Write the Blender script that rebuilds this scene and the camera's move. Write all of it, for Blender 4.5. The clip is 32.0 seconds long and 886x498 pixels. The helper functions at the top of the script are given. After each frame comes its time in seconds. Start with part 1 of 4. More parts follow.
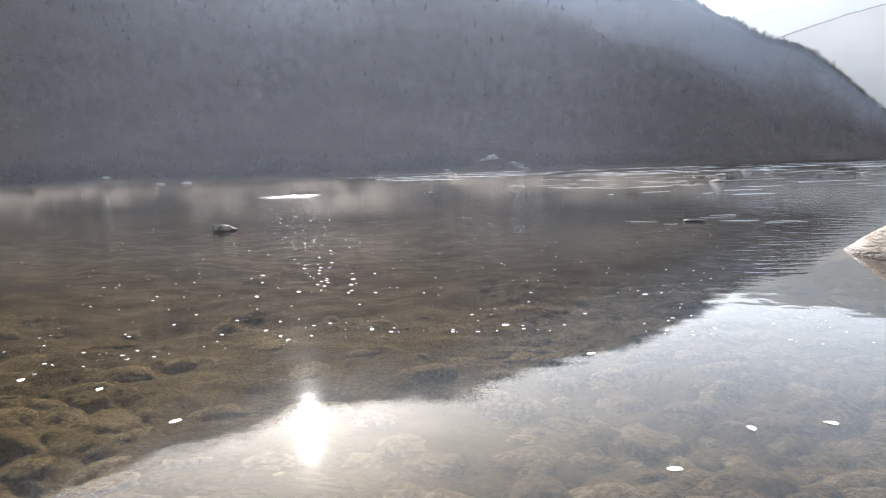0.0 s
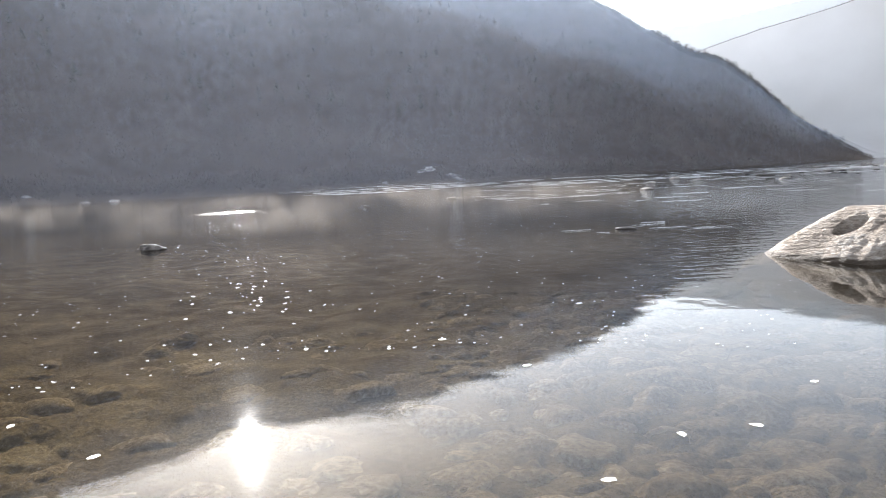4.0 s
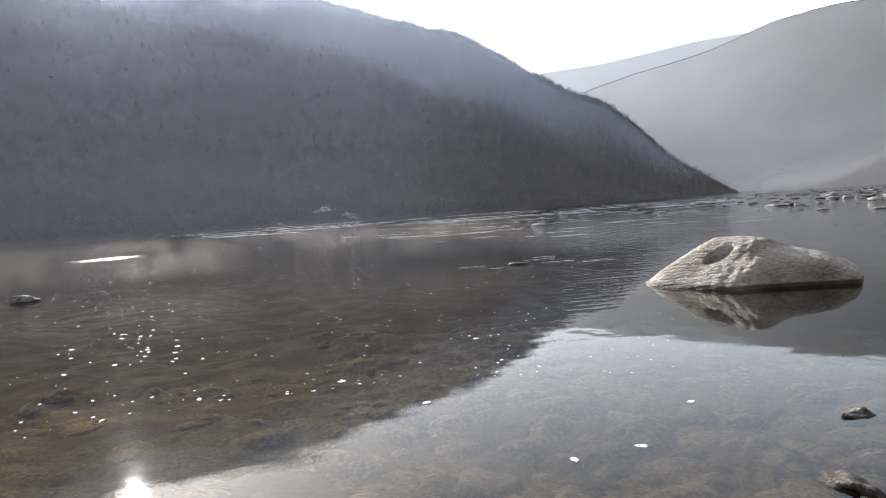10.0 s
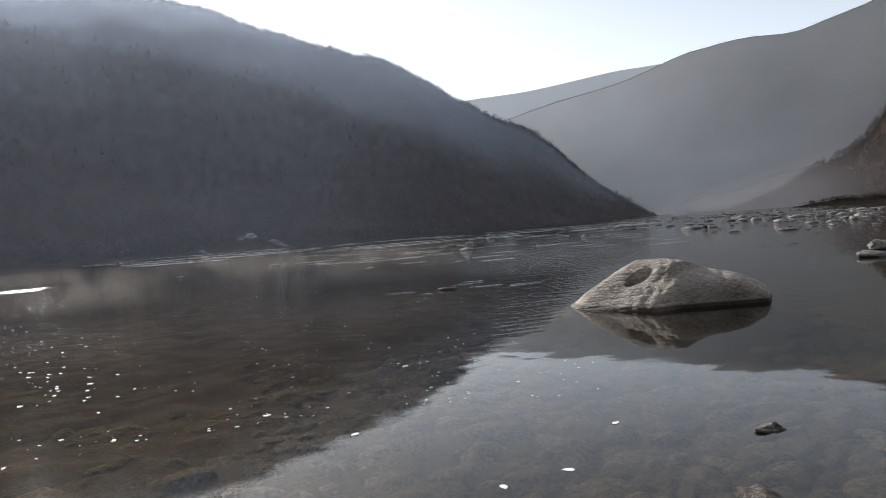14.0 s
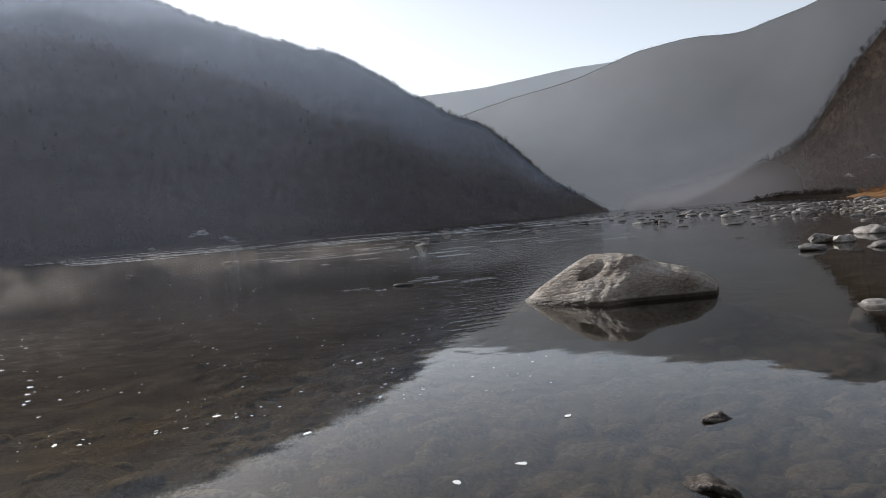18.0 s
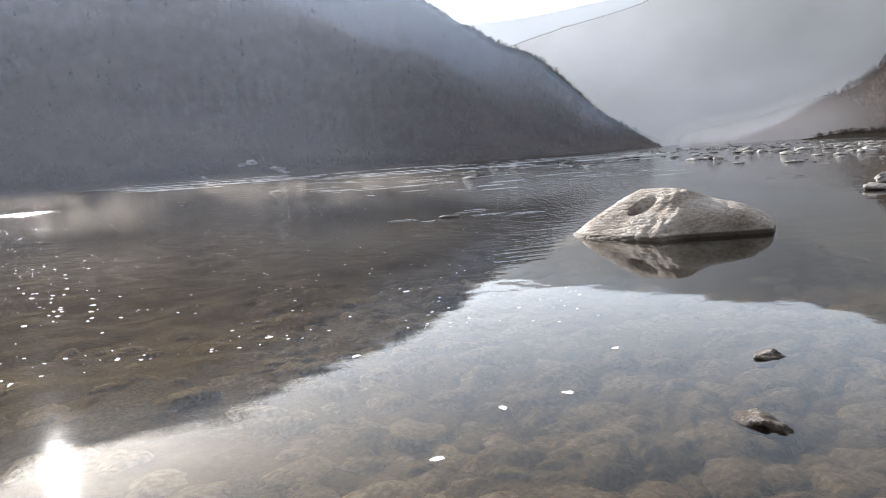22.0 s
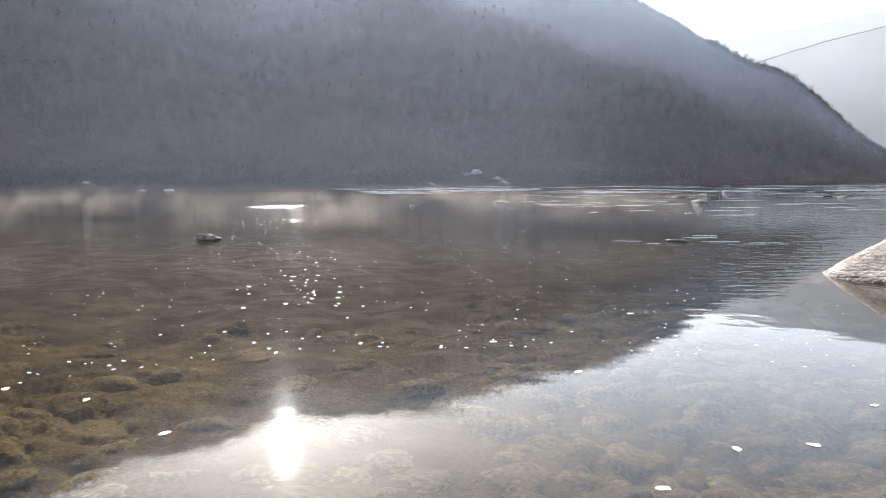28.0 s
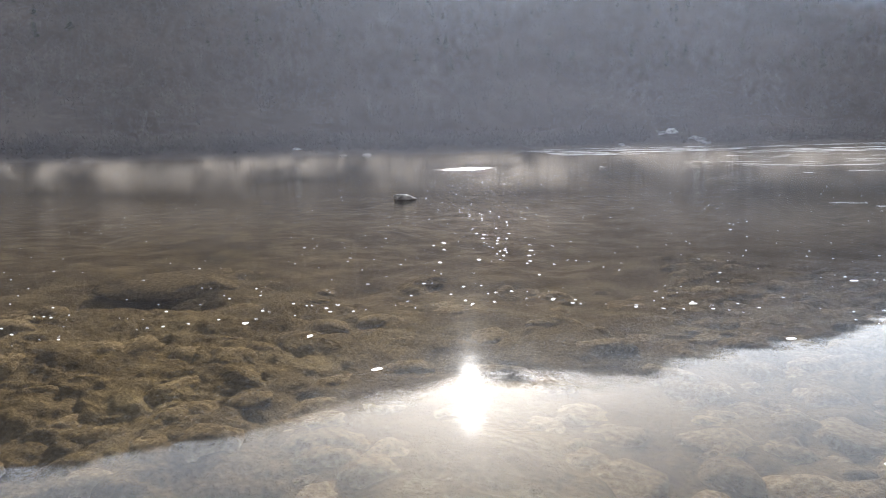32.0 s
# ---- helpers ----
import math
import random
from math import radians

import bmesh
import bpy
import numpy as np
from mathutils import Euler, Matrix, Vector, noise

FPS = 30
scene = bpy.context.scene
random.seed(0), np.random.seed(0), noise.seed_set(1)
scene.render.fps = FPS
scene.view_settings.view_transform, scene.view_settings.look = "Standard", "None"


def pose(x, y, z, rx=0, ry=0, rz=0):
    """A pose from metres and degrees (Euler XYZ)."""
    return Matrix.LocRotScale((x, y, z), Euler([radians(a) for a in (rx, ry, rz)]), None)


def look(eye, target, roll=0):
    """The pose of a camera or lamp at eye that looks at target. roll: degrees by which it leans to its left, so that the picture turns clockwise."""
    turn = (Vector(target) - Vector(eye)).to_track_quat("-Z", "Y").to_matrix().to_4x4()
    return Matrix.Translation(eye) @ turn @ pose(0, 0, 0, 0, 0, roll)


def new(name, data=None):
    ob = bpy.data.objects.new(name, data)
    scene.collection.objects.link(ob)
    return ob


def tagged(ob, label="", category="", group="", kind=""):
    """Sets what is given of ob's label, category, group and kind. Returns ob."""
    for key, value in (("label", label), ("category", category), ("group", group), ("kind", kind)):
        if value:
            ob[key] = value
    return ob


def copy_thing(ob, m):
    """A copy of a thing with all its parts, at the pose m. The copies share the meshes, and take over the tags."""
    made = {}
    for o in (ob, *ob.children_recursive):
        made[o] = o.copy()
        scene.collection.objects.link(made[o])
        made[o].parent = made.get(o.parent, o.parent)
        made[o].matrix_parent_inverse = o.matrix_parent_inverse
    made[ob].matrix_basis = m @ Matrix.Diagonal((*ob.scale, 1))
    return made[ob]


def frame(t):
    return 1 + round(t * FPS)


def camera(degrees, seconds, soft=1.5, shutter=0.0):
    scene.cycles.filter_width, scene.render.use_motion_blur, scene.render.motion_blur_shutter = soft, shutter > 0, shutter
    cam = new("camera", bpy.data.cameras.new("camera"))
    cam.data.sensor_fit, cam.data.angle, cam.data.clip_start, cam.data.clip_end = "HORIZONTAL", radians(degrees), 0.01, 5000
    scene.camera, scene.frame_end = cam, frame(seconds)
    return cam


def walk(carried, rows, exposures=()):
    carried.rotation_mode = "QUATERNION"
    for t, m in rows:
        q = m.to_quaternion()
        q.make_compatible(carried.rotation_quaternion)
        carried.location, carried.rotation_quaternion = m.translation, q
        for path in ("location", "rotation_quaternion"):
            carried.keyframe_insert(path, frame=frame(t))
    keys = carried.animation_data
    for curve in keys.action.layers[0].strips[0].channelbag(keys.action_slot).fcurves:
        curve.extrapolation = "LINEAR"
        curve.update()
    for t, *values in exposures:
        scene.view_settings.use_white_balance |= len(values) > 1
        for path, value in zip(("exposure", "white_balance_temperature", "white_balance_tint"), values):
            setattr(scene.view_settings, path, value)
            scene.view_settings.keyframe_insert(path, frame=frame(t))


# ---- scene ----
# seconds, place, then yaw (to the left), pitch (up) and roll in degrees
PATH = (
    (0.0, -0.026, 0.018, 1.230, 2.93, -6.83, -1.80),
    (0.5, -0.018, 0.020, 1.231, 1.63, -6.87, -1.70),
    (1.0, -0.017, 0.026, 1.234, 0.29, -6.75, -1.77),
    (1.5, -0.009, 0.033, 1.238, -0.57, -6.62, -2.03),
    (2.0, -0.004, 0.017, 1.245, -0.91, -6.56, -2.28),
    (2.5, -0.004, 0.021, 1.242, -1.25, -6.71, -2.48),
    (3.0, 0.005, 0.041, 1.246, -1.65, -6.51, -2.76),
    (3.5, 0.014, 0.048, 1.246, -2.02, -6.08, -2.75),
    (5.5, 0.029, 0.103, 1.244, -2.45, -5.98, -2.92),
    (6.0, 0.020, 0.093, 1.233, -2.47, -6.57, -2.83),
    (6.5, 0.023, 0.070, 1.238, -2.76, -6.58, -2.99),
    (7.0, 0.025, 0.037, 1.234, -3.99, -6.55, -3.04),
    (7.5, 0.003, -0.001, 1.239, -5.85, -6.51, -3.11),
    (8.0, 0.010, -0.001, 1.245, -7.67, -5.78, -3.22),
    (8.5, 0.015, 0.006, 1.245, -9.08, -4.71, -3.03),
    (9.0, 0.014, 0.005, 1.255, -9.81, -4.12, -3.28),
    (9.5, 0.018, -0.012, 1.262, -10.31, -3.63, -3.70),
    (10.0, 0.024, -0.017, 1.262, -11.03, -3.27, -3.82),
    (10.5, 0.024, -0.013, 1.266, -11.88, -2.91, -3.83),
    (11.0, 0.026, -0.018, 1.271, -12.62, -2.49, -4.18),
    (11.5, 0.028, -0.017, 1.269, -13.47, -2.39, -4.22),
    (12.0, 0.030, -0.021, 1.274, -14.29, -2.34, -4.19),
    (12.5, 0.035, -0.019, 1.276, -15.00, -2.15, -4.27),
    (13.0, 0.040, -0.018, 1.275, -15.72, -1.97, -4.28),
    (13.5, 0.041, -0.016, 1.276, -16.47, -1.79, -4.34),
    (14.0, 0.042, -0.017, 1.280, -17.13, -1.59, -4.40),
    (14.5, 0.052, -0.012, 1.282, -17.56, -1.39, -4.53),
    (16.5, 0.058, -0.018, 1.283, -20.38, -0.73, -4.42),
    (17.0, 0.073, -0.005, 1.279, -20.99, -0.97, -4.83),
    (17.5, 0.076, 0.002, 1.276, -21.10, -1.51, -4.96),
    (18.0, 0.070, -0.001, 1.275, -20.80, -2.22, -4.63),
    (18.5, 0.067, 0.002, 1.268, -20.10, -3.48, -4.90),
    (19.0, 0.065, 0.008, 1.264, -19.67, -4.58, -4.80),
    (19.5, 0.062, 0.010, 1.260, -19.72, -5.34, -4.30),
    (20.0, 0.060, 0.018, 1.257, -19.54, -5.62, -4.17),
    (20.5, 0.052, 0.020, 1.252, -18.94, -6.33, -4.05),
    (21.0, 0.054, 0.026, 1.248, -18.27, -7.11, -3.98),
    (21.5, 0.058, 0.036, 1.245, -17.59, -7.40, -3.94),
    (22.0, 0.054, 0.044, 1.242, -16.57, -7.54, -3.77),
    (22.5, 0.040, 0.037, 1.240, -15.09, -7.64, -3.50),
    (23.0, 0.034, 0.029, 1.237, -13.57, -7.80, -3.32),
    (23.5, 0.027, 0.028, 1.236, -12.59, -7.85, -2.92),
    (24.0, 0.011, 0.014, 1.240, -11.48, -7.69, -2.77),
    (24.5, 0.009, 0.013, 1.240, -10.11, -7.71, -2.59),
    (26.5, -0.016, 0.021, 1.234, -4.46, -7.42, -1.10),
    (27.0, -0.035, 0.029, 1.230, -3.13, -7.27, -0.69),
    (27.5, -0.054, -0.008, 1.248, -1.06, -6.62, -0.98),
    (28.0, -0.084, -0.025, 1.257, 1.41, -5.73, -0.37),
    (28.5, -0.094, -0.018, 1.239, 4.04, -6.05, 0.27),
    (29.0, -0.098, -0.005, 1.228, 7.07, -7.40, 0.23),
    (29.5, -0.105, -0.038, 1.224, 10.34, -8.41, -0.21),
    (30.0, -0.107, -0.108, 1.230, 12.72, -8.22, -0.74),
    (30.5, -0.092, -0.144, 1.239, 14.22, -7.79, -0.72),
    (31.0, -0.112, -0.111, 1.228, 15.67, -8.32, -1.06),
    (31.5, -0.134, -0.099, 1.219, 16.79, -8.58, -1.46),
    (32.0, -0.144, -0.092, 1.213, 17.15, -8.62, -1.38),
)


def aim(x, y, z, yaw, pitch, roll):
    a, p = radians(yaw), radians(pitch)
    ahead = Vector((-math.sin(a) * math.cos(p), math.cos(a) * math.cos(p), math.sin(p)))
    eye = Vector((x, y, z))
    return look(eye, eye + ahead, roll)


cam = camera(66.4, 32.0, soft=0.85)
WARM = (6500, 10.5)
EXPOSURES = [(t, e + 0.42, *WARM) for t, e in ((0.0, 2.55), (8.0, 2.58), (9.0, 2.43), (10.0, 2.0), (11.0, 1.5), (13.0, 1.28), (16.5, 0.9), (18.0, 1.02), (19.0, 1.65), (20.0, 2.2), (23.0, 2.38), (28.0, 2.55), (32.0, 2.68))]
walk(cam, [(t, aim(*row)) for t, *row in PATH], EXPOSURES)

# ---- light ----
SUN_AZ, SUN_EL = -15.0, 21.0


def toward(az, el=0.0, d=1.0):
    """A vector by its bearing (degrees to the right of +y) and its height angle."""
    a, e = radians(az), radians(el)
    return Vector((math.sin(a) * math.cos(e), math.cos(a) * math.cos(e), math.sin(e))) * d


world = bpy.data.worlds.new("sky")
scene.world = world
world.use_nodes = True
wt = world.node_tree
sky = wt.nodes.new("ShaderNodeTexSky")
sky.sky_type = "NISHITA"
sky.sun_disc = False
sky.sun_elevation, sky.sun_rotation = radians(SUN_EL), radians(SUN_AZ)
sky.altitude, sky.air_density, sky.dust_density, sky.ozone_density = 200, 0.85, 0.7, 0.6
wt.nodes["Background"].inputs["Strength"].default_value = 0.064
pale = wt.nodes.new("ShaderNodeHueSaturation")  # a hazy, washed-out sky
pale.inputs["Saturation"].default_value = 0.43
wt.links.new(sky.outputs[0], pale.inputs["Color"])
wt.links.new(pale.outputs[0], wt.nodes["Background"].inputs["Color"])

sun = new("sun", bpy.data.lights.new("sun", "SUN"))
sun.data.energy, sun.data.angle, sun.data.color = 2.6, radians(0.53), (1.0, 0.98, 0.96)
sun.matrix_world = look(toward(SUN_AZ, SUN_EL, 500), (0, 0, 0))


# ---- materials ----
def material(name):
    m = bpy.data.materials.new(name)
    m.use_nodes = True
    return m, m.node_tree.nodes, m.node_tree.links


def ramp(nodes, stops):
    r = nodes.new("ShaderNodeValToRGB")
    while len(r.color_ramp.elements) < len(stops):
        r.color_ramp.elements.new(0.5)
    for e, (p, c) in zip(r.color_ramp.elements, stops):
        e.position, e.color = p, (*c, 1)
    return r


def noise_node(nodes, links, vec, scale, detail=6, rough=0.55):
    n = nodes.new("ShaderNodeTexNoise")
    n.inputs["Scale"].default_value, n.inputs["Detail"].default_value, n.inputs["Roughness"].default_value = scale, detail, rough
    links.new(vec, n.inputs["Vector"])
    return n


def rough_material(name, stops, scale, fine, roughness=0.9, bump=0.3, depth=0.02, spots=None, vary=0.0, wet=None, grain=0.55, spread=0.12, algae=None, strata=0.0, shine=0.5):
    """Noise at two scales over a colour ramp, with relief. spots: (colour, scale, threshold). wet: height under which
    the stone is dark and glossy.
    algae: (colour, x, x): olive growth with painted-in glare, thinning out between the two places across the stream.
    strata: how flat the fine grain lies. shine: 0 for matt litter and twigs."""
    m, nodes, links = material(name)
    b = nodes["Principled BSDF"]
    geo = nodes.new("ShaderNodeNewGeometry")
    vec = geo.outputs["Position"]
    info = nodes.new("ShaderNodeObjectInfo")
    layered = vec
    if strata:
        lay = nodes.new("ShaderNodeMapping")
        lay.inputs["Scale"].default_value = (1.0, 1.0, strata)
        lay.inputs["Rotation"].default_value = (radians(12), radians(9), 0)
        links.new(vec, lay.inputs[0])
        layered = lay.outputs[0]
    big, small = noise_node(nodes, links, vec, scale), noise_node(nodes, links, layered, fine, 8, 0.65)
    mix = nodes.new("ShaderNodeMath")
    mix.operation = "MULTIPLY_ADD"
    links.new(small.outputs["Fac"], mix.inputs[0])
    mix.inputs[1].default_value = grain
    half = nodes.new("ShaderNodeMath")
    half.operation = "MULTIPLY_ADD"
    links.new(big.outputs["Fac"], half.inputs[0])
    half.inputs[1].default_value = 1.3 - grain
    half.inputs[2].default_value = -0.15
    links.new(half.outputs[0], mix.inputs[2])
    r = ramp(nodes, stops)
    links.new(mix.outputs[0], r.inputs[0])
    colour = r.outputs[0]
    if spots:
        c, sc, th = spots
        n = noise_node(nodes, links, vec, sc, 5, 0.6)
        rr = ramp(nodes, [(th, (0, 0, 0)), (min(th + spread, 1), (1, 1, 1))])
        links.new(n.outputs["Fac"], rr.inputs[0])
        mm = nodes.new("ShaderNodeMixRGB")
        links.new(rr.outputs[0], mm.inputs[0])
        links.new(colour, mm.inputs[1])
        mm.inputs[2].default_value = (*c, 1)
        colour = mm.outputs[0]
    if algae:
        c, x0, x1 = algae
        sx = nodes.new("ShaderNodeSeparateXYZ")
        links.new(vec, sx.inputs[0])
        shift = nodes.new("ShaderNodeMath")
        shift.operation = "MULTIPLY_ADD"
        links.new(big.outputs["Fac"], shift.inputs[0])
        shift.inputs[1].default_value = 5.0
        links.new(sx.outputs["X"], shift.inputs[2])
        grow = nodes.new("ShaderNodeMapRange")
        grow.interpolation_type = "SMOOTHSTEP"
        grow.inputs["From Min"].default_value, grow.inputs["From Max"].default_value = x0 + 2.5, x1 + 2.5
        grow.inputs["To Min"].default_value, grow.inputs["To Max"].default_value = 0.85, 0.0
        links.new(shift.outputs[0], grow.inputs["Value"])
        mm = nodes.new("ShaderNodeMixRGB")
        mm.blend_type = "MULTIPLY"
        links.new(grow.outputs[0], mm.inputs[0])
        links.new(colour, mm.inputs[1])
        mm.inputs[2].default_value = (*c, 1)
        colour = mm.outputs[0]
    if vary:
        hsv = nodes.new("ShaderNodeHueSaturation")
        va = nodes.new("ShaderNodeMapRange")
        va.inputs["To Min"].default_value, va.inputs["To Max"].default_value = 1 - vary, 1 + vary
        links.new(geo.outputs["Random Per Island"] if algae else info.outputs["Random"], va.inputs["Value"])
        links.new(va.outputs[0], hsv.inputs["Value"])
        links.new(colour, hsv.inputs["Color"])
        colour = hsv.outputs[0]
    b.inputs["Roughness"].default_value = roughness
    b.inputs["Specular IOR Level"].default_value = shine
    if wet is not None:
        sep = nodes.new("ShaderNodeSeparateXYZ")
        links.new(vec, sep.inputs[0])
        wob = nodes.new("ShaderNodeMath")
        wob.operation = "MULTIPLY_ADD"
        links.new(big.outputs["Fac"], wob.inputs[0])
        wob.inputs[1].default_value = -0.035
        links.new(sep.outputs["Z"], wob.inputs[2])
        wr = nodes.new("ShaderNodeMapRange")
        wr.inputs["From Min"].default_value, wr.inputs["From Max"].default_value = wet - 0.035, wet - 0.01
        wr.inputs["To Min"].default_value, wr.inputs["To Max"].default_value = 1, 0
        links.new(wob.outputs[0], wr.inputs["Value"])
        mm = nodes.new("ShaderNodeMixRGB")
        mm.blend_type = "MULTIPLY"
        links.new(wr.outputs[0], mm.inputs[0])
        links.new(colour, mm.inputs[1])
        mm.inputs[2].default_value = (0.22, 0.19, 0.155, 1)
        colour = mm.outputs[0]
        ro = nodes.new("ShaderNodeMapRange")
        ro.inputs["To Min"].default_value, ro.inputs["To Max"].default_value = roughness, 0.75
        links.new(wr.outputs[0], ro.inputs["Value"])
        links.new(ro.outputs[0], b.inputs["Roughness"])
    links.new(colour, b.inputs["Base Color"])
    bu = nodes.new("ShaderNodeBump")
    bu.inputs["Strength"].default_value, bu.inputs["Distance"].default_value = bump, depth
    links.new(small.outputs["Fac"], bu.inputs["Height"])
    links.new(bu.outputs[0], b.inputs["Normal"])
    return m


# wet foot; its dark band is raised to paint shade under the snout as well
ROCK = rough_material("pale_weathered_rock", [(0.28, (0.12, 0.09, 0.068)), (0.46, (0.3, 0.248, 0.2)), (0.66, (0.5, 0.45, 0.395))], 2.2, 16, 0.9, 1.0, 0.06, ((0.15, 0.115, 0.085), 5.0, 0.58), wet=0.06, grain=0.6, strata=2.4, spread=0.2)
STONE = rough_material("pale_river_stone", [(0.3, (0.055, 0.048, 0.042)), (0.48, (0.165, 0.147, 0.13)), (0.68, (0.4, 0.365, 0.325))], 2.2, 18, 0.75, 0.6, 0.04, vary=0.5, wet=0.03)
DARK_STONE = rough_material("dark_wet_stone", [(0.3, (0.01, 0.008, 0.006)), (0.55, (0.024, 0.019, 0.015)), (0.78, (0.08, 0.066, 0.054))], 6.0, 60, 0.75, 1.0, 0.02, shine=0.15)
# olive growth, multiplied above 1 to paint the stream's glare into the bed
OLIVE_GLARE = ((2.25, 2.1, 1.7), -3.0, 5.0)
MOSSY = rough_material("algae_covered_stone", [(0.3, (0.06, 0.05, 0.037)), (0.5, (0.135, 0.114, 0.086)), (0.7, (0.24, 0.21, 0.165))], 1.6, 26, 0.95, 1.0, 0.12, vary=0.25, grain=0.8, algae=OLIVE_GLARE, shine=0.0)
BED = rough_material("silty_river_bed", [(0.3, (0.045, 0.038, 0.028)), (0.5, (0.088, 0.075, 0.056)), (0.7, (0.16, 0.141, 0.106))], 1.6, 30, 0.95, 1.0, 0.08, grain=0.6, algae=OLIVE_GLARE, shine=0.0)
JAGGED_STONE = rough_material("rough_brown_stone", [(0.3, (0.022, 0.016, 0.012)), (0.5, (0.075, 0.058, 0.045)), (0.7, (0.3, 0.27, 0.24))], 9.0, 55, 0.8, 1.0, 0.02, grain=0.75, wet=0.012, shine=0.2)
SLOPE = rough_material("leaf_littered_slope", [(0.25, (0.032, 0.025, 0.019)), (0.5, (0.058, 0.046, 0.035)), (0.75, (0.095, 0.076, 0.057))], 0.03, 0.5, 0.95, 0.5, 0.4, shine=0.0)
FAR_SLOPE = rough_material("far_wooded_slope", [(0.25, (0.022, 0.021, 0.016)), (0.5, (0.045, 0.04, 0.03)), (0.75, (0.075, 0.064, 0.048))], 0.006, 0.05, 0.95, 0.03, 1.0, shine=0.0)
BARK = rough_material("bare_bark", [(0.25, (0.045, 0.038, 0.031)), (0.5, (0.085, 0.072, 0.058)), (0.75, (0.13, 0.11, 0.09))], 0.05, 2.0, 0.9, 0.2, shine=0.0)
# browner, darker copies of slope and bark: the right bank's shade is in their colour
BROWN_SHADED_SLOPE = rough_material("brown_shaded_slope", [(0.25, (0.018, 0.0125, 0.009)), (0.5, (0.034, 0.024, 0.017)), (0.75, (0.056, 0.04, 0.029))], 0.04, 0.6, 0.95, 0.5, 0.4, shine=0.0)
BROWN_SHADED_BARK = rough_material("brown_shaded_twigs", [(0.25, (0.024, 0.017, 0.012)), (0.5, (0.045, 0.032, 0.023)), (0.75, (0.075, 0.055, 0.04))], 0.05, 2.0, 0.9, 0.2, shine=0.0)
PINE = rough_material("pine_needles", [(0.2, (0.03, 0.036, 0.022)), (0.5, (0.055, 0.062, 0.038)), (0.8, (0.08, 0.085, 0.055))], 0.1, 2.0, 0.9, 0.2, shine=0.0)
GRASS = rough_material("dry_orange_grass", [(0.3, (0.06, 0.033, 0.016)), (0.5, (0.16, 0.088, 0.042)), (0.7, (0.27, 0.16, 0.082))], 0.25, 3.0, 0.95, 0.7, 0.1, shine=0.0)
BRUSH = rough_material("red_brown_brush", [(0.3, (0.03, 0.017, 0.011)), (0.5, (0.06, 0.034, 0.021)), (0.7, (0.09, 0.054, 0.035))], 0.08, 2.0, 0.95, 0.2, shine=0.0)
CLIFF = rough_material("pale_cliff_rock", [(0.32, (0.05, 0.045, 0.04)), (0.48, (0.22, 0.21, 0.2)), (0.62, (0.48, 0.46, 0.43))], 0.5, 3.0, 0.9, 1.0, 0.3)
FOAM = rough_material("white_foam", [(0.2, (0.7, 0.71, 0.7)), (0.8, (0.85, 0.85, 0.84))], 8, 60, 0.6, 0.3, 0.005)


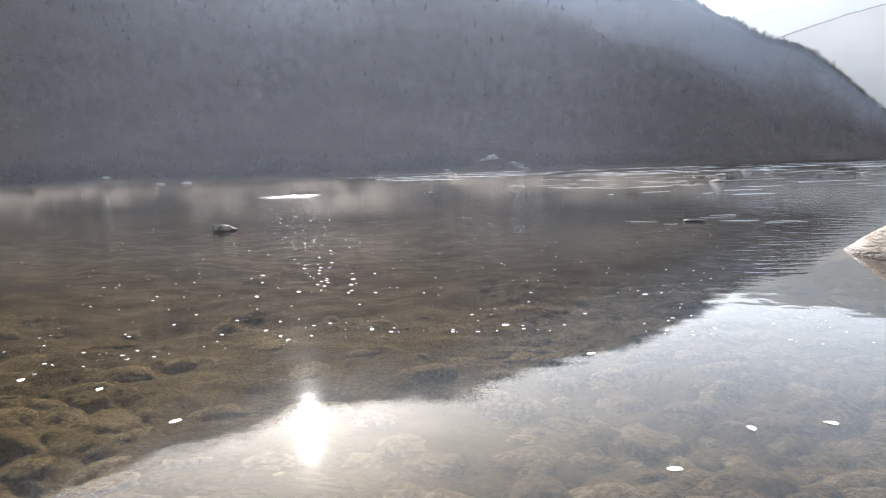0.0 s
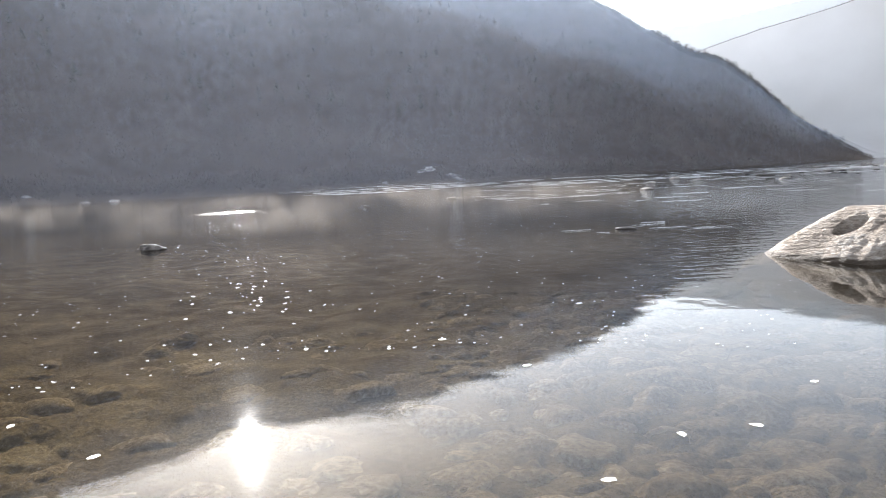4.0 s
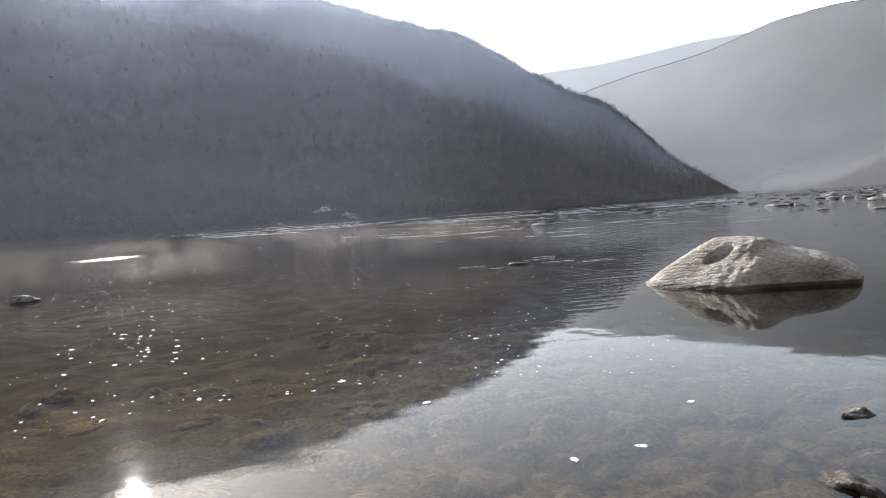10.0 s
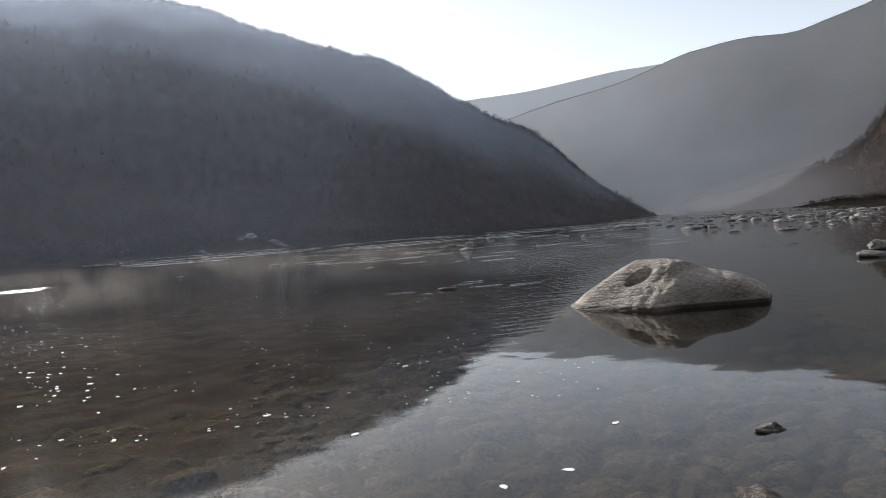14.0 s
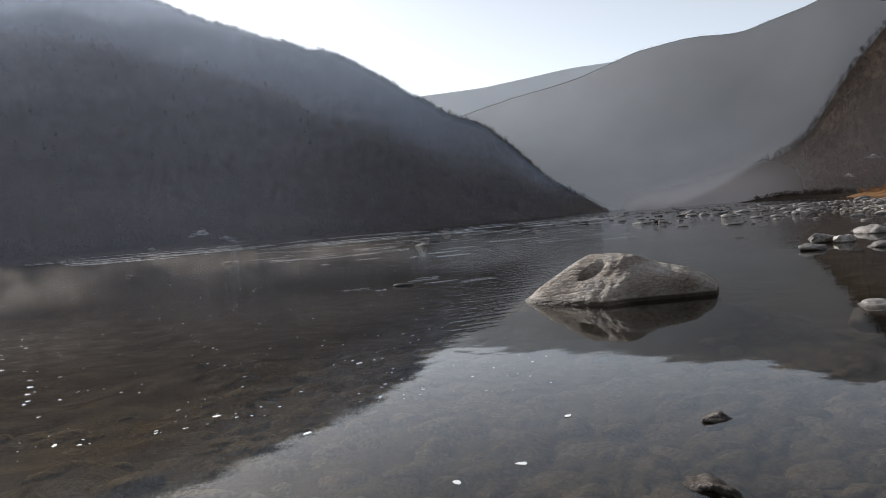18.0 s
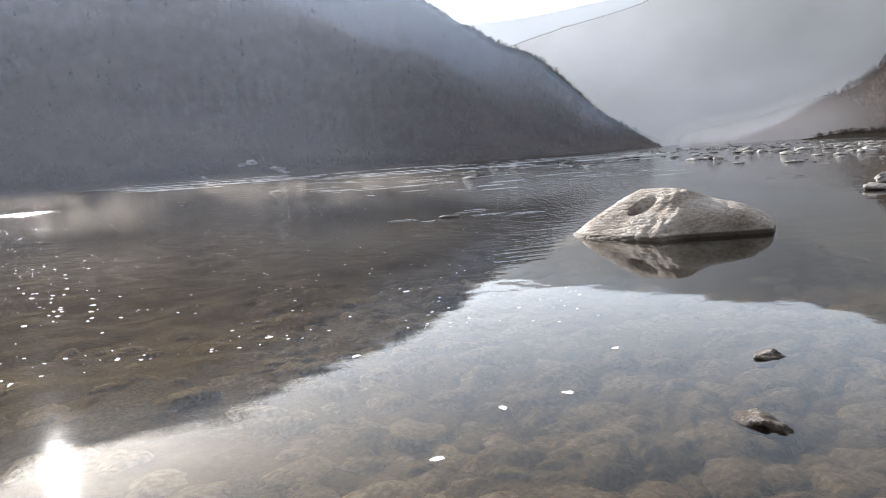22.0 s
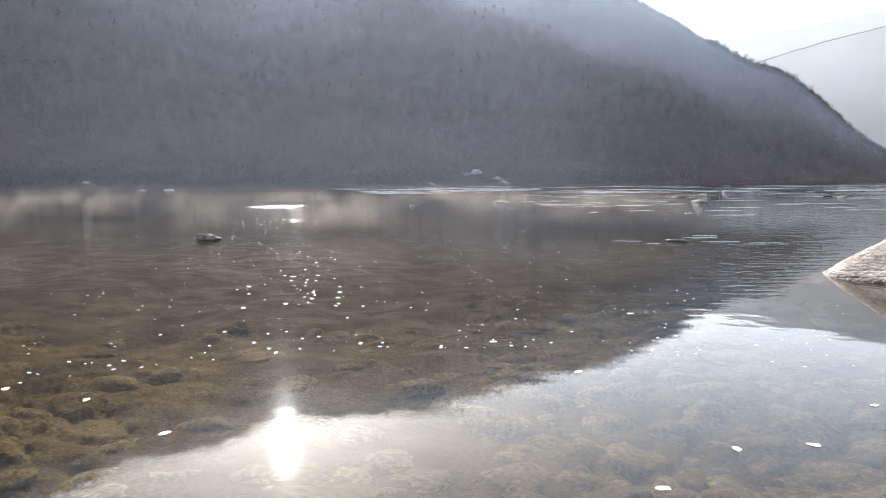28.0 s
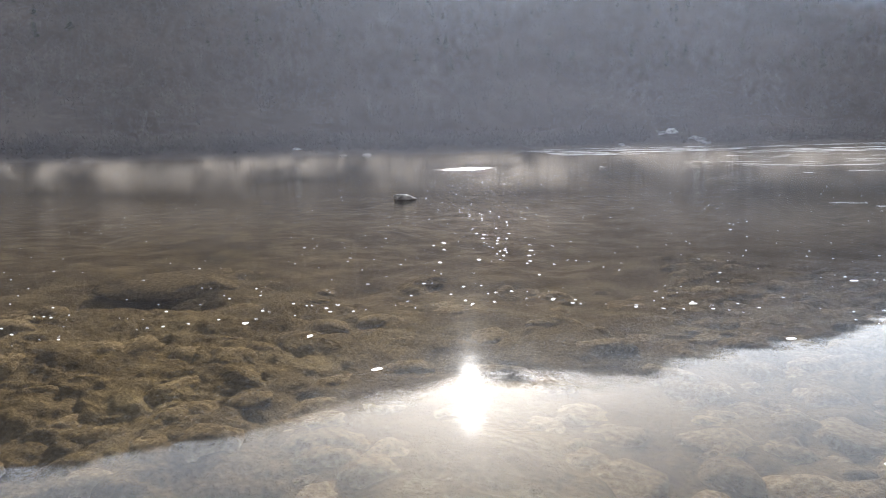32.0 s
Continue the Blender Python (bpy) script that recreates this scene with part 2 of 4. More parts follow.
def water_material():
    m, nodes, links = material("clear_river_water")
    nodes.remove(nodes["Principled BSDF"])
    out = nodes["Material Output"]
    geo = nodes.new("ShaderNodeNewGeometry")
    mp = nodes.new("ShaderNodeMapping")
    mp.inputs["Scale"].default_value = (0.32, 1.0, 1.0)
    mp.inputs["Rotation"].default_value = (0, 0, radians(12))
    links.new(geo.outputs["Position"], mp.inputs[0])
    swell, ripple = noise_node(nodes, links, mp.outputs[0], 1.3, 2, 0.45), noise_node(nodes, links, mp.outputs[0], 5.0, 3, 0.55)
    # the pool by the bank is calm, the stream farther out is ruffled
    sep = nodes.new("ShaderNodeSeparateXYZ")
    links.new(geo.outputs["Position"], sep.inputs[0])
    patch = noise_node(nodes, links, geo.outputs["Position"], 0.12, 2, 0.5)
    run = nodes.new("ShaderNodeMapRange")
    run.inputs["From Min"].default_value, run.inputs["From Max"].default_value = 5.0, 18.0
    run.inputs["To Min"].default_value, run.inputs["To Max"].default_value = 0.014, 1.5
    off = nodes.new("ShaderNodeMath")
    off.operation = "MULTIPLY_ADD"
    links.new(sep.outputs["X"], off.inputs[0])
    off.inputs[1].default_value = -0.45
    links.new(sep.outputs["Y"], off.inputs[2])
    links.new(off.outputs[0], run.inputs["Value"])
    amp = nodes.new("ShaderNodeMath")
    amp.operation = "MULTIPLY"
    links.new(run.outputs[0], amp.inputs[0])
    links.new(patch.outputs["Fac"], amp.inputs[1])
    # a shoal in mid-stream breaks the surface
    dist = nodes.new("ShaderNodeVectorMath")
    dist.operation = "DISTANCE"
    sq = nodes.new("ShaderNodeVectorMath")
    sq.operation = "MULTIPLY"
    links.new(geo.outputs["Position"], sq.inputs[0])
    sq.inputs[1].default_value = (0.8, 0.55, 0)
    links.new(sq.outputs[0], dist.inputs[0])
    dist.inputs[1].default_value = (-9.7 * 0.8, 35 * 0.55, 0)
    riff = nodes.new("ShaderNodeMapRange")
    riff.interpolation_type = "SMOOTHSTEP"
    riff.inputs["From Min"].default_value, riff.inputs["From Max"].default_value = 0.3, 1.8
    riff.inputs["To Min"].default_value, riff.inputs["To Max"].default_value = 1.8, 0.0
    links.new(dist.outputs["Value"], riff.inputs["Value"])
    more = nodes.new("ShaderNodeMath")
    links.new(amp.outputs[0], more.inputs[0])
    links.new(riff.outputs[0], more.inputs[1])
    amp = more
    hr = nodes.new("ShaderNodeMath")
    hr.operation = "MULTIPLY"
    links.new(ripple.outputs["Fac"], hr.inputs[0])
    links.new(amp.outputs[0], hr.inputs[1])
    hs = nodes.new("ShaderNodeMath")
    hs.operation = "MULTIPLY_ADD"
    links.new(swell.outputs["Fac"], hs.inputs[0])
    hs.inputs[1].default_value = 0.1
    links.new(hr.outputs[0], hs.inputs[2])
    # short faint wavelets that come and go over the pool
    mp2 = nodes.new("ShaderNodeMapping")
    mp2.inputs["Scale"].default_value = (1.0, 0.8, 1.0)
    mp2.inputs["Rotation"].default_value = (0, 0, radians(-8))
    links.new(geo.outputs["Position"], mp2.inputs[0])
    wavelet, calm = noise_node(nodes, links, mp2.outputs[0], 3.2, 2, 0.5), noise_node(nodes, links, geo.outputs["Position"], 0.7, 2, 0.5)
    come = nodes.new("ShaderNodeMapRange")
    come.inputs["From Min"].default_value, come.inputs["From Max"].default_value = 0.38, 0.68
    come.inputs["To Min"].default_value, come.inputs["To Max"].default_value = 0.006, 0.06
    links.new(calm.outputs["Fac"], come.inputs["Value"])
    hw = nodes.new("ShaderNodeMath")
    hw.operation = "MULTIPLY_ADD"
    links.new(wavelet.outputs["Fac"], hw.inputs[0])
    links.new(come.outputs[0], hw.inputs[1])
    links.new(hs.outputs[0], hw.inputs[2])
    bu = nodes.new("ShaderNodeBump")
    bu.inputs["Strength"].default_value, bu.inputs["Distance"].default_value = 1.0, 0.035
    links.new(hw.outputs[0], bu.inputs["Height"])
    # gloss of water by the angle of view, alike from above and from below
    lw = nodes.new("ShaderNodeLayerWeight")
    lw.inputs["Blend"].default_value = 0.5
    links.new(bu.outputs[0], lw.inputs["Normal"])
    pw = nodes.new("ShaderNodeMath")
    pw.operation = "POWER"
    links.new(lw.outputs["Facing"], pw.inputs[0])
    pw.inputs[1].default_value = 5.05
    fr = nodes.new("ShaderNodeMath")
    fr.operation = "MULTIPLY_ADD"
    links.new(pw.outputs[0], fr.inputs[0])
    fr.inputs[1].default_value, fr.inputs[2].default_value = 0.98, 0.02
    gl = nodes.new("ShaderNodeBsdfGlossy")
    links.new(bu.outputs[0], gl.inputs["Normal"])
    # broken water scatters the light more widely
    fuzz = nodes.new("ShaderNodeMath")
    fuzz.operation = "MULTIPLY_ADD"
    gaps = noise_node(nodes, links, mp.outputs[0], 3.0, 3, 0.6)
    broken = nodes.new("ShaderNodeMapRange")
    broken.inputs["From Min"].default_value, broken.inputs["From Max"].default_value = 0.42, 0.6
    links.new(gaps.outputs["Fac"], broken.inputs["Value"])
    both = nodes.new("ShaderNodeMath")
    both.operation = "MULTIPLY"
    links.new(riff.outputs[0], both.inputs[0])
    links.new(broken.outputs[0], both.inputs[1])
    links.new(both.outputs[0], fuzz.inputs[0])
    fuzz.inputs[1].default_value, fuzz.inputs[2].default_value = 0.09, 0.025
    links.new(fuzz.outputs[0], gl.inputs["Roughness"])
    tr = nodes.new("ShaderNodeBsdfTransparent")
    tr.inputs["Color"].default_value = (0.66, 0.62, 0.55, 1)
    mx = nodes.new("ShaderNodeMixShader")
    links.new(fr.outputs[0], mx.inputs[0])
    links.new(tr.outputs[0], mx.inputs[1])
    links.new(gl.outputs[0], mx.inputs[2])
    links.new(mx.outputs[0], out.inputs["Surface"])
    return m


WATER = water_material()


def mist_material(name, colour, density, scale, low, high, top, stretch=(1, 1, 1), least=0.0, lift=0.0, side=None, ragged=0.0, lit_from_behind=0.7, swirl=0.0, detail=6, fade=False):
    """Thin vapour: mostly clear, the rest scatters the light that falls on it. top: height at which it has thinned out.
    fade: the mesh says how thick it is from place to place."""
    m, nodes, links = material(name)
    nodes.remove(nodes["Principled BSDF"])
    geo = nodes.new("ShaderNodeNewGeometry")
    mp = nodes.new("ShaderNodeMapping")
    mp.inputs["Scale"].default_value = stretch
    links.new(geo.outputs["Position"], mp.inputs[0])
    n = noise_node(nodes, links, mp.outputs[0], scale, detail, 0.6)
    n.inputs["Distortion"].default_value = swirl
    r = nodes.new("ShaderNodeMapRange")
    r.interpolation_type = "SMOOTHSTEP"
    r.inputs["From Min"].default_value, r.inputs["From Max"].default_value = low, high
    r.inputs["To Min"].default_value, r.inputs["To Max"].default_value = least, 1.0
    links.new(n.outputs["Fac"], r.inputs["Value"])
    sep = nodes.new("ShaderNodeSeparateXYZ")
    links.new(geo.outputs["Position"], sep.inputs[0])
    h = nodes.new("ShaderNodeMapRange")
    h.interpolation_type = "SMOOTHSTEP"
    h.inputs["From Min"].default_value, h.inputs["From Max"].default_value = 0.0, top
    h.inputs["To Min"].default_value, h.inputs["To Max"].default_value = 1.0, 0.0
    high_z = sep.outputs["Z"]
    if ragged:
        tops = noise_node(nodes, links, mp.outputs[0], scale * 0.45, 3, 0.5)
        mz = nodes.new("ShaderNodeMath")
        mz.operation = "MULTIPLY_ADD"
        links.new(tops.outputs["Fac"], mz.inputs[0])
        mz.inputs[1].default_value = ragged * 2
        mz2 = nodes.new("ShaderNodeMath")
        mz2.operation = "SUBTRACT"
        links.new(high_z, mz2.inputs[0])
        mz2.inputs[1].default_value = ragged
        links.new(mz2.outputs[0], mz.inputs[2])
        high_z = mz.outputs[0]
    links.new(high_z, h.inputs["Value"])
    a = nodes.new("ShaderNodeMath")
    a.operation = "MULTIPLY"
    links.new(r.outputs[0], a.inputs[0])
    links.new(h.outputs[0], a.inputs[1])
    for edge in side or ():
        thin = nodes.new("ShaderNodeMapRange")
        thin.interpolation_type = "SMOOTHSTEP"
        thin.inputs["From Min"].default_value, thin.inputs["From Max"].default_value = edge[0], edge[1]
        thin.inputs["To Min"].default_value, thin.inputs["To Max"].default_value = 1.0, edge[2]
        links.new(sep.outputs["X"], thin.inputs["Value"])
        a3 = nodes.new("ShaderNodeMath")
        a3.operation = "MULTIPLY"
        links.new(a.outputs[0], a3.inputs[0])
        links.new(thin.outputs[0], a3.inputs[1])
        a = a3
    if lift:
        low_end = nodes.new("ShaderNodeMapRange")
        low_end.interpolation_type = "SMOOTHSTEP"
        low_end.inputs["From Max"].default_value = lift
        links.new(sep.outputs["Z"], low_end.inputs["Value"])
        a2 = nodes.new("ShaderNodeMath")
        a2.operation = "MULTIPLY"
        links.new(a.outputs[0], a2.inputs[0])
        links.new(low_end.outputs[0], a2.inputs[1])
        a = a2
    if fade:
        thin = nodes.new("ShaderNodeAttribute")
        thin.attribute_name = "thickness"
        a4 = nodes.new("ShaderNodeMath")
        a4.operation = "MULTIPLY"
        links.new(a.outputs[0], a4.inputs[0])
        links.new(thin.outputs["Fac"], a4.inputs[1])
        a = a4
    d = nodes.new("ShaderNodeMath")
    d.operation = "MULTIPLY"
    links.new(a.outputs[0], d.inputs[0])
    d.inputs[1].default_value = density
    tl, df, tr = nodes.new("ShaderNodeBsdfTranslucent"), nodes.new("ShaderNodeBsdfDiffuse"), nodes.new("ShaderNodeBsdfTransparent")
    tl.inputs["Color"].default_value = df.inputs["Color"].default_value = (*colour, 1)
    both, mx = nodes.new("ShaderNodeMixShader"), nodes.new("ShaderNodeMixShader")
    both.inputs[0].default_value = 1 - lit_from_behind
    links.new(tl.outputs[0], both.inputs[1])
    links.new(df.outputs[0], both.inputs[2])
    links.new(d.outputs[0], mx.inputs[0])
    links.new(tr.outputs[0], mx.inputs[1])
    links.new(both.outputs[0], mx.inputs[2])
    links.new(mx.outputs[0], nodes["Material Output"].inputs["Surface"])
    return m


# haze is put in as tinted see-through sheets, light and fading by colour and density
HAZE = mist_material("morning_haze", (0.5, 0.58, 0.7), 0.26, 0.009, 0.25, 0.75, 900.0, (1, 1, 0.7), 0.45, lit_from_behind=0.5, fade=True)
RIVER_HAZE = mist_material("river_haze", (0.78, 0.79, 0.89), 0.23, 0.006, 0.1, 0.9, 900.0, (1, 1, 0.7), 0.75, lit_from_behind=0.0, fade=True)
BEND_HAZE = mist_material("river_bend_haze", (0.98, 0.88, 0.83), 0.66, 0.008, 0.3, 0.7, 900.0, (1, 1, 1.3), 0.75, lit_from_behind=0.0, fade=True)
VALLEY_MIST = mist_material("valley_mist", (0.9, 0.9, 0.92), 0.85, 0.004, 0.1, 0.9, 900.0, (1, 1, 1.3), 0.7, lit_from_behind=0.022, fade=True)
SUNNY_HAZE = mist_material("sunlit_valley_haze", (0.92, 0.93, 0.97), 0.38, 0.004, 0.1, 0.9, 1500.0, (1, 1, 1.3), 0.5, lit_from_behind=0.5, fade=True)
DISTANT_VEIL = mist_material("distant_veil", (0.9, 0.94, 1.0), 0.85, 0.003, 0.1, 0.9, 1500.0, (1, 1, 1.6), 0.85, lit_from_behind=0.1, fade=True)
# the wisps' warm tint and extra density also paint in glare over the stream
WISP = mist_material("river_mist", (1.0, 0.9, 0.78), 0.34, 0.6, 0.36, 0.85, 1.2, (0.7, 1, 0.7), 0.0, 1.1, side=((3, 9, 0.0),), ragged=0.35, swirl=0.6, detail=4)


# ---- mesh helpers ----
def sheet_mesh(name, verts, faces, mat, smooth=True):
    """A mesh from arrays of points and of triangles or quads."""
    verts, faces = np.asarray(verts, np.float32), np.asarray(faces, np.int32)
    me = bpy.data.meshes.new(name)
    k = faces.shape[1]
    me.vertices.add(len(verts))
    me.vertices.foreach_set("co", verts.ravel())
    me.loops.add(faces.size)
    me.loops.foreach_set("vertex_index", faces.ravel())
    me.polygons.add(len(faces))
    me.polygons.foreach_set("loop_start", np.arange(len(faces), dtype=np.int32) * k)
    me.polygons.foreach_set("use_smooth", np.full(len(faces), smooth))
    me.materials.append(mat)
    me.update(calc_edges=True)
    me.validate()
    return me


def grid_faces(rows, cols, wrap=False):
    i, j = np.meshgrid(np.arange(rows - 1), np.arange(cols if wrap else cols - 1), indexing="ij")
    k = (j + 1) % cols
    return np.stack([i * cols + j, i * cols + k, (i + 1) * cols + k, (i + 1) * cols + j], -1).reshape(-1, 4)


def fbm(x, y, seed=0.0, octaves=4):
    """Soft value from sums of turned sine waves, for arrays; about -1 to 1."""
    x, y = np.asarray(x, float), np.asarray(y, float)
    total, amp, f = 0.0, 1.0, 1.0
    for k in range(octaves):
        a = seed * 1.7 + k * 2.4
        u, v = x * math.cos(a) + y * math.sin(a), -x * math.sin(a) + y * math.cos(a)
        total = total + amp * np.sin(u * f + 1.3 * np.sin(v * f * 0.7 + seed + k)) * np.cos(v * f * 0.9 + 0.8 * np.sin(u * f * 0.6 + k * 1.9))
        amp, f = amp * 0.5, f * 2.03
    return total / 1.6


def soft(x, a, b):
    """0 at a, 1 at b, smooth between."""
    k = np.clip((x - a) / (b - a), 0, 1)
    return k * k * (3 - 2 * k)


def part(name, me, parent, label=""):
    ob = new(name, me)
    ob.parent = parent
    return tagged(ob, label) if label else ob


# ---- the valley floor ----
def cobbles(x, y, cell, seed):
    """Close-packed rounded lumps, 0 in the gaps to 1 on top, with their own heights."""
    i, j = np.floor(x / cell), np.floor(y / cell)
    first, second, own = np.full(np.shape(x), 9.0), np.full(np.shape(x), 9.0), np.zeros(np.shape(x))
    for di in (-1, 0, 1):
        for dj in (-1, 0, 1):
            a, c = i + di, j + dj
            h1, h2 = np.sin(a * 127.1 + c * 311.7 + seed) * 43758.5453, np.sin(a * 269.5 + c * 183.3 + seed) * 24634.6345
            h1, h2 = h1 - np.floor(h1), h2 - np.floor(h2)
            d = np.hypot(x / cell - a - 0.1 - 0.8 * h1, y / cell - c - 0.1 - 0.8 * h2)
            own = np.where(d < first, 0.6 + 0.8 * np.abs(h1 - h2), own)
            second = np.minimum(second, np.maximum(first, d))
            first = np.minimum(first, d)
    rim = np.clip((second - first) * 1.9, 0, 1)
    return np.sqrt(np.clip(1 - (1 - rim) ** 2.4, 0, 1)) * (1 - 0.35 * first ** 2) * own


def grit(x, y, seed, octaves):
    """Uneven value noise, about -1 to 1."""
    total, amp = 0.0, 1.0
    for k in range(octaves):
        i, j = np.floor(x), np.floor(y)
        u, v = x - i, y - j
        u, v = u * u * (3 - 2 * u), v * v * (3 - 2 * v)

        def corner(a, c):
            h = np.sin((i + a) * 127.1 + (j + c) * 311.7 + seed * 7.3 + k * 3.1) * 43758.5453
            return (h - np.floor(h)) * 2 - 1

        total = total + amp * ((corner(0, 0) * (1 - u) + corner(1, 0) * u) * (1 - v) + (corner(0, 1) * (1 - u) + corner(1, 1) * u) * v)
        x, y, amp = x * 2.07 + 3.3, y * 2.07 + 1.7, amp * 0.5
    return total


def ground_height(az, r):
    """Height of river bed and banks by bearing (degrees) and distance."""
    a = np.radians(az)
    x, y = np.sin(a) * r, np.cos(a) * r
    depth = 0.3 + 0.55 * np.clip((y - 2) / 14, 0, 1) + 0.9 * np.clip((y - 14) / 60, 0, 1)
    depth = depth - 0.35 * np.clip((x - 6) / 12, 0, 1) * np.clip(y / 6, 0, 1) - 0.1 * np.clip((-x - 2) / 4, 0, 1)
    h = -depth
    h = h + 0.1 * grit(x * 0.7, y * 0.7, 1.0, 3) * np.clip(1.6 - r / 30, 0.2, 1)
    near = np.clip((11 - r) / 6, 0.06, 1) * (0.3 + 0.7 * np.clip(np.maximum((-1.4 - x) / 1.6, (x - 0.2) / 1.2), 0, 1)) * (1 - 0.12 * np.clip((-1.6 - x) / 1.5, 0, 1))
    wx, wy = x + 0.09 * grit(x * 4, y * 4, 4.0, 2), y + 0.09 * grit(x * 4, y * 4, 8.0, 2)
    h = h + near * (0.055 * (cobbles(wx, wy, 0.44, 1.0) - 0.6) + 0.028 * (cobbles(wx, wy, 0.27, 2.0) - 0.6) + 0.022 * grit(x * 9, y * 9, 5.0, 3))
    # silt banked up round the large rock
    dx, dy, ca, sa = x - 5.65, y - 7.93, math.cos(radians(35.5)), math.sin(radians(35.5))
    e = np.sqrt(((dx * ca - dy * sa) / 1.36) ** 2 + ((dx * sa + dy * ca) / 0.95) ** 2)
    h = np.maximum(h, -0.07 - 0.45 * np.clip(e - 0.92, 0, 3))
    # a scoured hollow before the long slab
    h = h - 0.3 * np.exp(-((x + 5.3) / 0.8) ** 2 - ((y - 5.85) / 0.4) ** 2)
    h = np.where(h > -0.05, np.where((r < 16) & (y > 0), -0.05, h), h)
    shoal = np.clip((az - 46) / 6, 0, 1) * np.clip((r - 22) / 25, 0, 1) * (az < 200)
    h = h + shoal * (0.82 + 0.2 * fbm(x * 0.2, y * 0.2, 3.0, 3))
    back = np.clip((-y - 0.4) / 3.0, 0, 1)
    h = h + back * (0.9 + 0.05 * np.clip(-y, 0, 40))
    return h


rr = np.concatenate([[0.0], np.geomspace(0.06, 1.5, 45)[:-1], np.geomspace(1.5, 14, 330), np.geomspace(14, 4500, 100)[1:]])
aa = np.concatenate([np.linspace(-60, 60, 660), np.linspace(60, 300, 120)[1:-1]])
NR, NA = len(rr), len(aa)
R_, A_ = np.meshgrid(rr, aa, indexing="ij")
Z_ = ground_height(A_, R_)
Z_ = np.where(R_ > 150, np.minimum(Z_, 0.6), Z_)
V_ = np.stack([np.sin(np.radians(A_)) * R_, np.cos(np.radians(A_)) * R_, Z_], -1).reshape(-1, 3)
ground = tagged(new("ground", sheet_mesh("ground", V_, grid_faces(NR, NA, True), BED)), "brown silty river bed and gravel banks", "ground", kind="structure")

wr = np.concatenate([[0.0], 0.5 * (4000 / 0.5) ** (np.arange(60) / 59)])
R_, A_ = np.meshgrid(wr, np.arange(120) * 3.0, indexing="ij")
V_ = np.stack([np.sin(np.radians(A_)) * R_, np.cos(np.radians(A_)) * R_, 0 * R_], -1).reshape(-1, 3)
water = tagged(new("water", sheet_mesh("water", V_, grid_faces(len(wr), 120, True), WATER)), "clear calm river water over a stony bed", "water", kind="structure")


# ---- mountains ----
class Hill:
    """A slope seen from the river: bearing and skyline height angle, foot and skyline distances, all in control points by bearing."""

    def __init__(self, bearings, skyline, feet, crests, rough, seed, bend=0.85, spur=None):
        self.b, self.sky, self.feet, self.crests, self.rough, self.seed, self.bend, self.spur = bearings, skyline, feet, crests, rough, seed, bend, spur

    def along(self, az, values, span):
        """The values by bearing, rounded off over a few degrees."""
        return sum(w * np.interp(az + k * span, self.b, values) for k, w in ((-1, 0.12), (-0.5, 0.22), (0, 0.32), (0.5, 0.22), (1, 0.12)))

    def skyline(self, az):
        return self.along(az, self.sky, 0.9) + 0.035 * self.rough * np.clip(self.along(az, self.sky, 0.9) / 4, 0, 1) * fbm(az * 0.8, 0 * az, self.seed + 5, 4) * (self.rough < 20)

    def at(self, az, s):
        az, s = np.asarray(az, float), np.asarray(s, float)
        el = self.skyline(az)
        d0, d1 = self.along(az, self.feet, 4.0), self.along(az, self.crests, 4.0)
        up = np.clip(s, 0, 1)
        over = np.clip((s - 1) / 0.35, 0, 1)
        reach = s
        if self.spur:  # a spur stands out before the rest of the slope: bearings and height angles of its edge
            edge = np.interp(az, *self.spur) + 0.45 * fbm(az / 1.6, 0 * az, self.seed + 3, 3)
            reach = s * (0.42 + 0.58 * soft(el * up ** self.bend, edge - 0.5, edge + 0.7))
        d = d0 + (d1 - d0) * reach
        z = 1.25 + d * np.tan(np.radians(el * up ** self.bend - np.clip(over * 8, 0, 1) * 0.25)) - 2.2 * (1 - up)
        z = z - np.clip(s - 1, 0, 1) * (d1 - d0) * 0.9
        x, y = np.sin(np.radians(az)) * d, np.cos(np.radians(az)) * d
        z = z + self.rough * np.sin(np.pi * up) * fbm(x / 60, y / 60, self.seed, 4)
        return x, y, z

    def mesh(self, name, mat, cols, rows):
        A, S = np.meshgrid(np.linspace(self.b[0], self.b[-1], cols), np.linspace(0, 1.35, rows))
        return sheet_mesh(name, np.stack(self.at(A, S), -1).reshape(-1, 3), grid_faces(rows, cols), mat)


NEAR = Hill([-110, -75, -47, -35, -27, -20, -15, -10, -5, -1, 4.6, 9, 13.5, 17, 19.6, 21.2, 22.8, 23.9, 25.9, 26.7, 27.5, 28.5, 29.8, 31.3, 35, 38],
            [15, 18, 22.2, 22.3, 21.1, 20.0, 18.7, 18.9, 18.8, 18.4, 16.5, 15.2, 14.1, 12.0, 10.3, 9.4, 8.2, 8.1, 6.9, 5.8, 5.0, 4.3, 2.8, 1.9, -0.3, -0.6],
            [150, 155, 160, 160, 160, 160, 160, 160, 160, 160, 162, 165, 170, 180, 190, 200, 212, 224, 253, 262, 274, 290, 310, 336, 400, 430],
            [700, 760, 820, 850, 870, 880, 880, 880, 870, 860, 840, 810, 770, 720, 680, 648, 613, 592, 550, 537, 519, 505, 495, 482, 470, 460], 6.0, 1.0,
            spur=([-60, -30, -15, -5, 5, 7.6, 9.7, 11.1, 13.5, 15.7, 17.9, 20, 21.9, 22.9, 23.7, 24.5], [19, 18, 16.5, 15, 12.75, 12.05, 10.7, 9.75, 8.7, 8.2, 6.9, 5.3, 4.1, 2.8, 0.5, -3]))
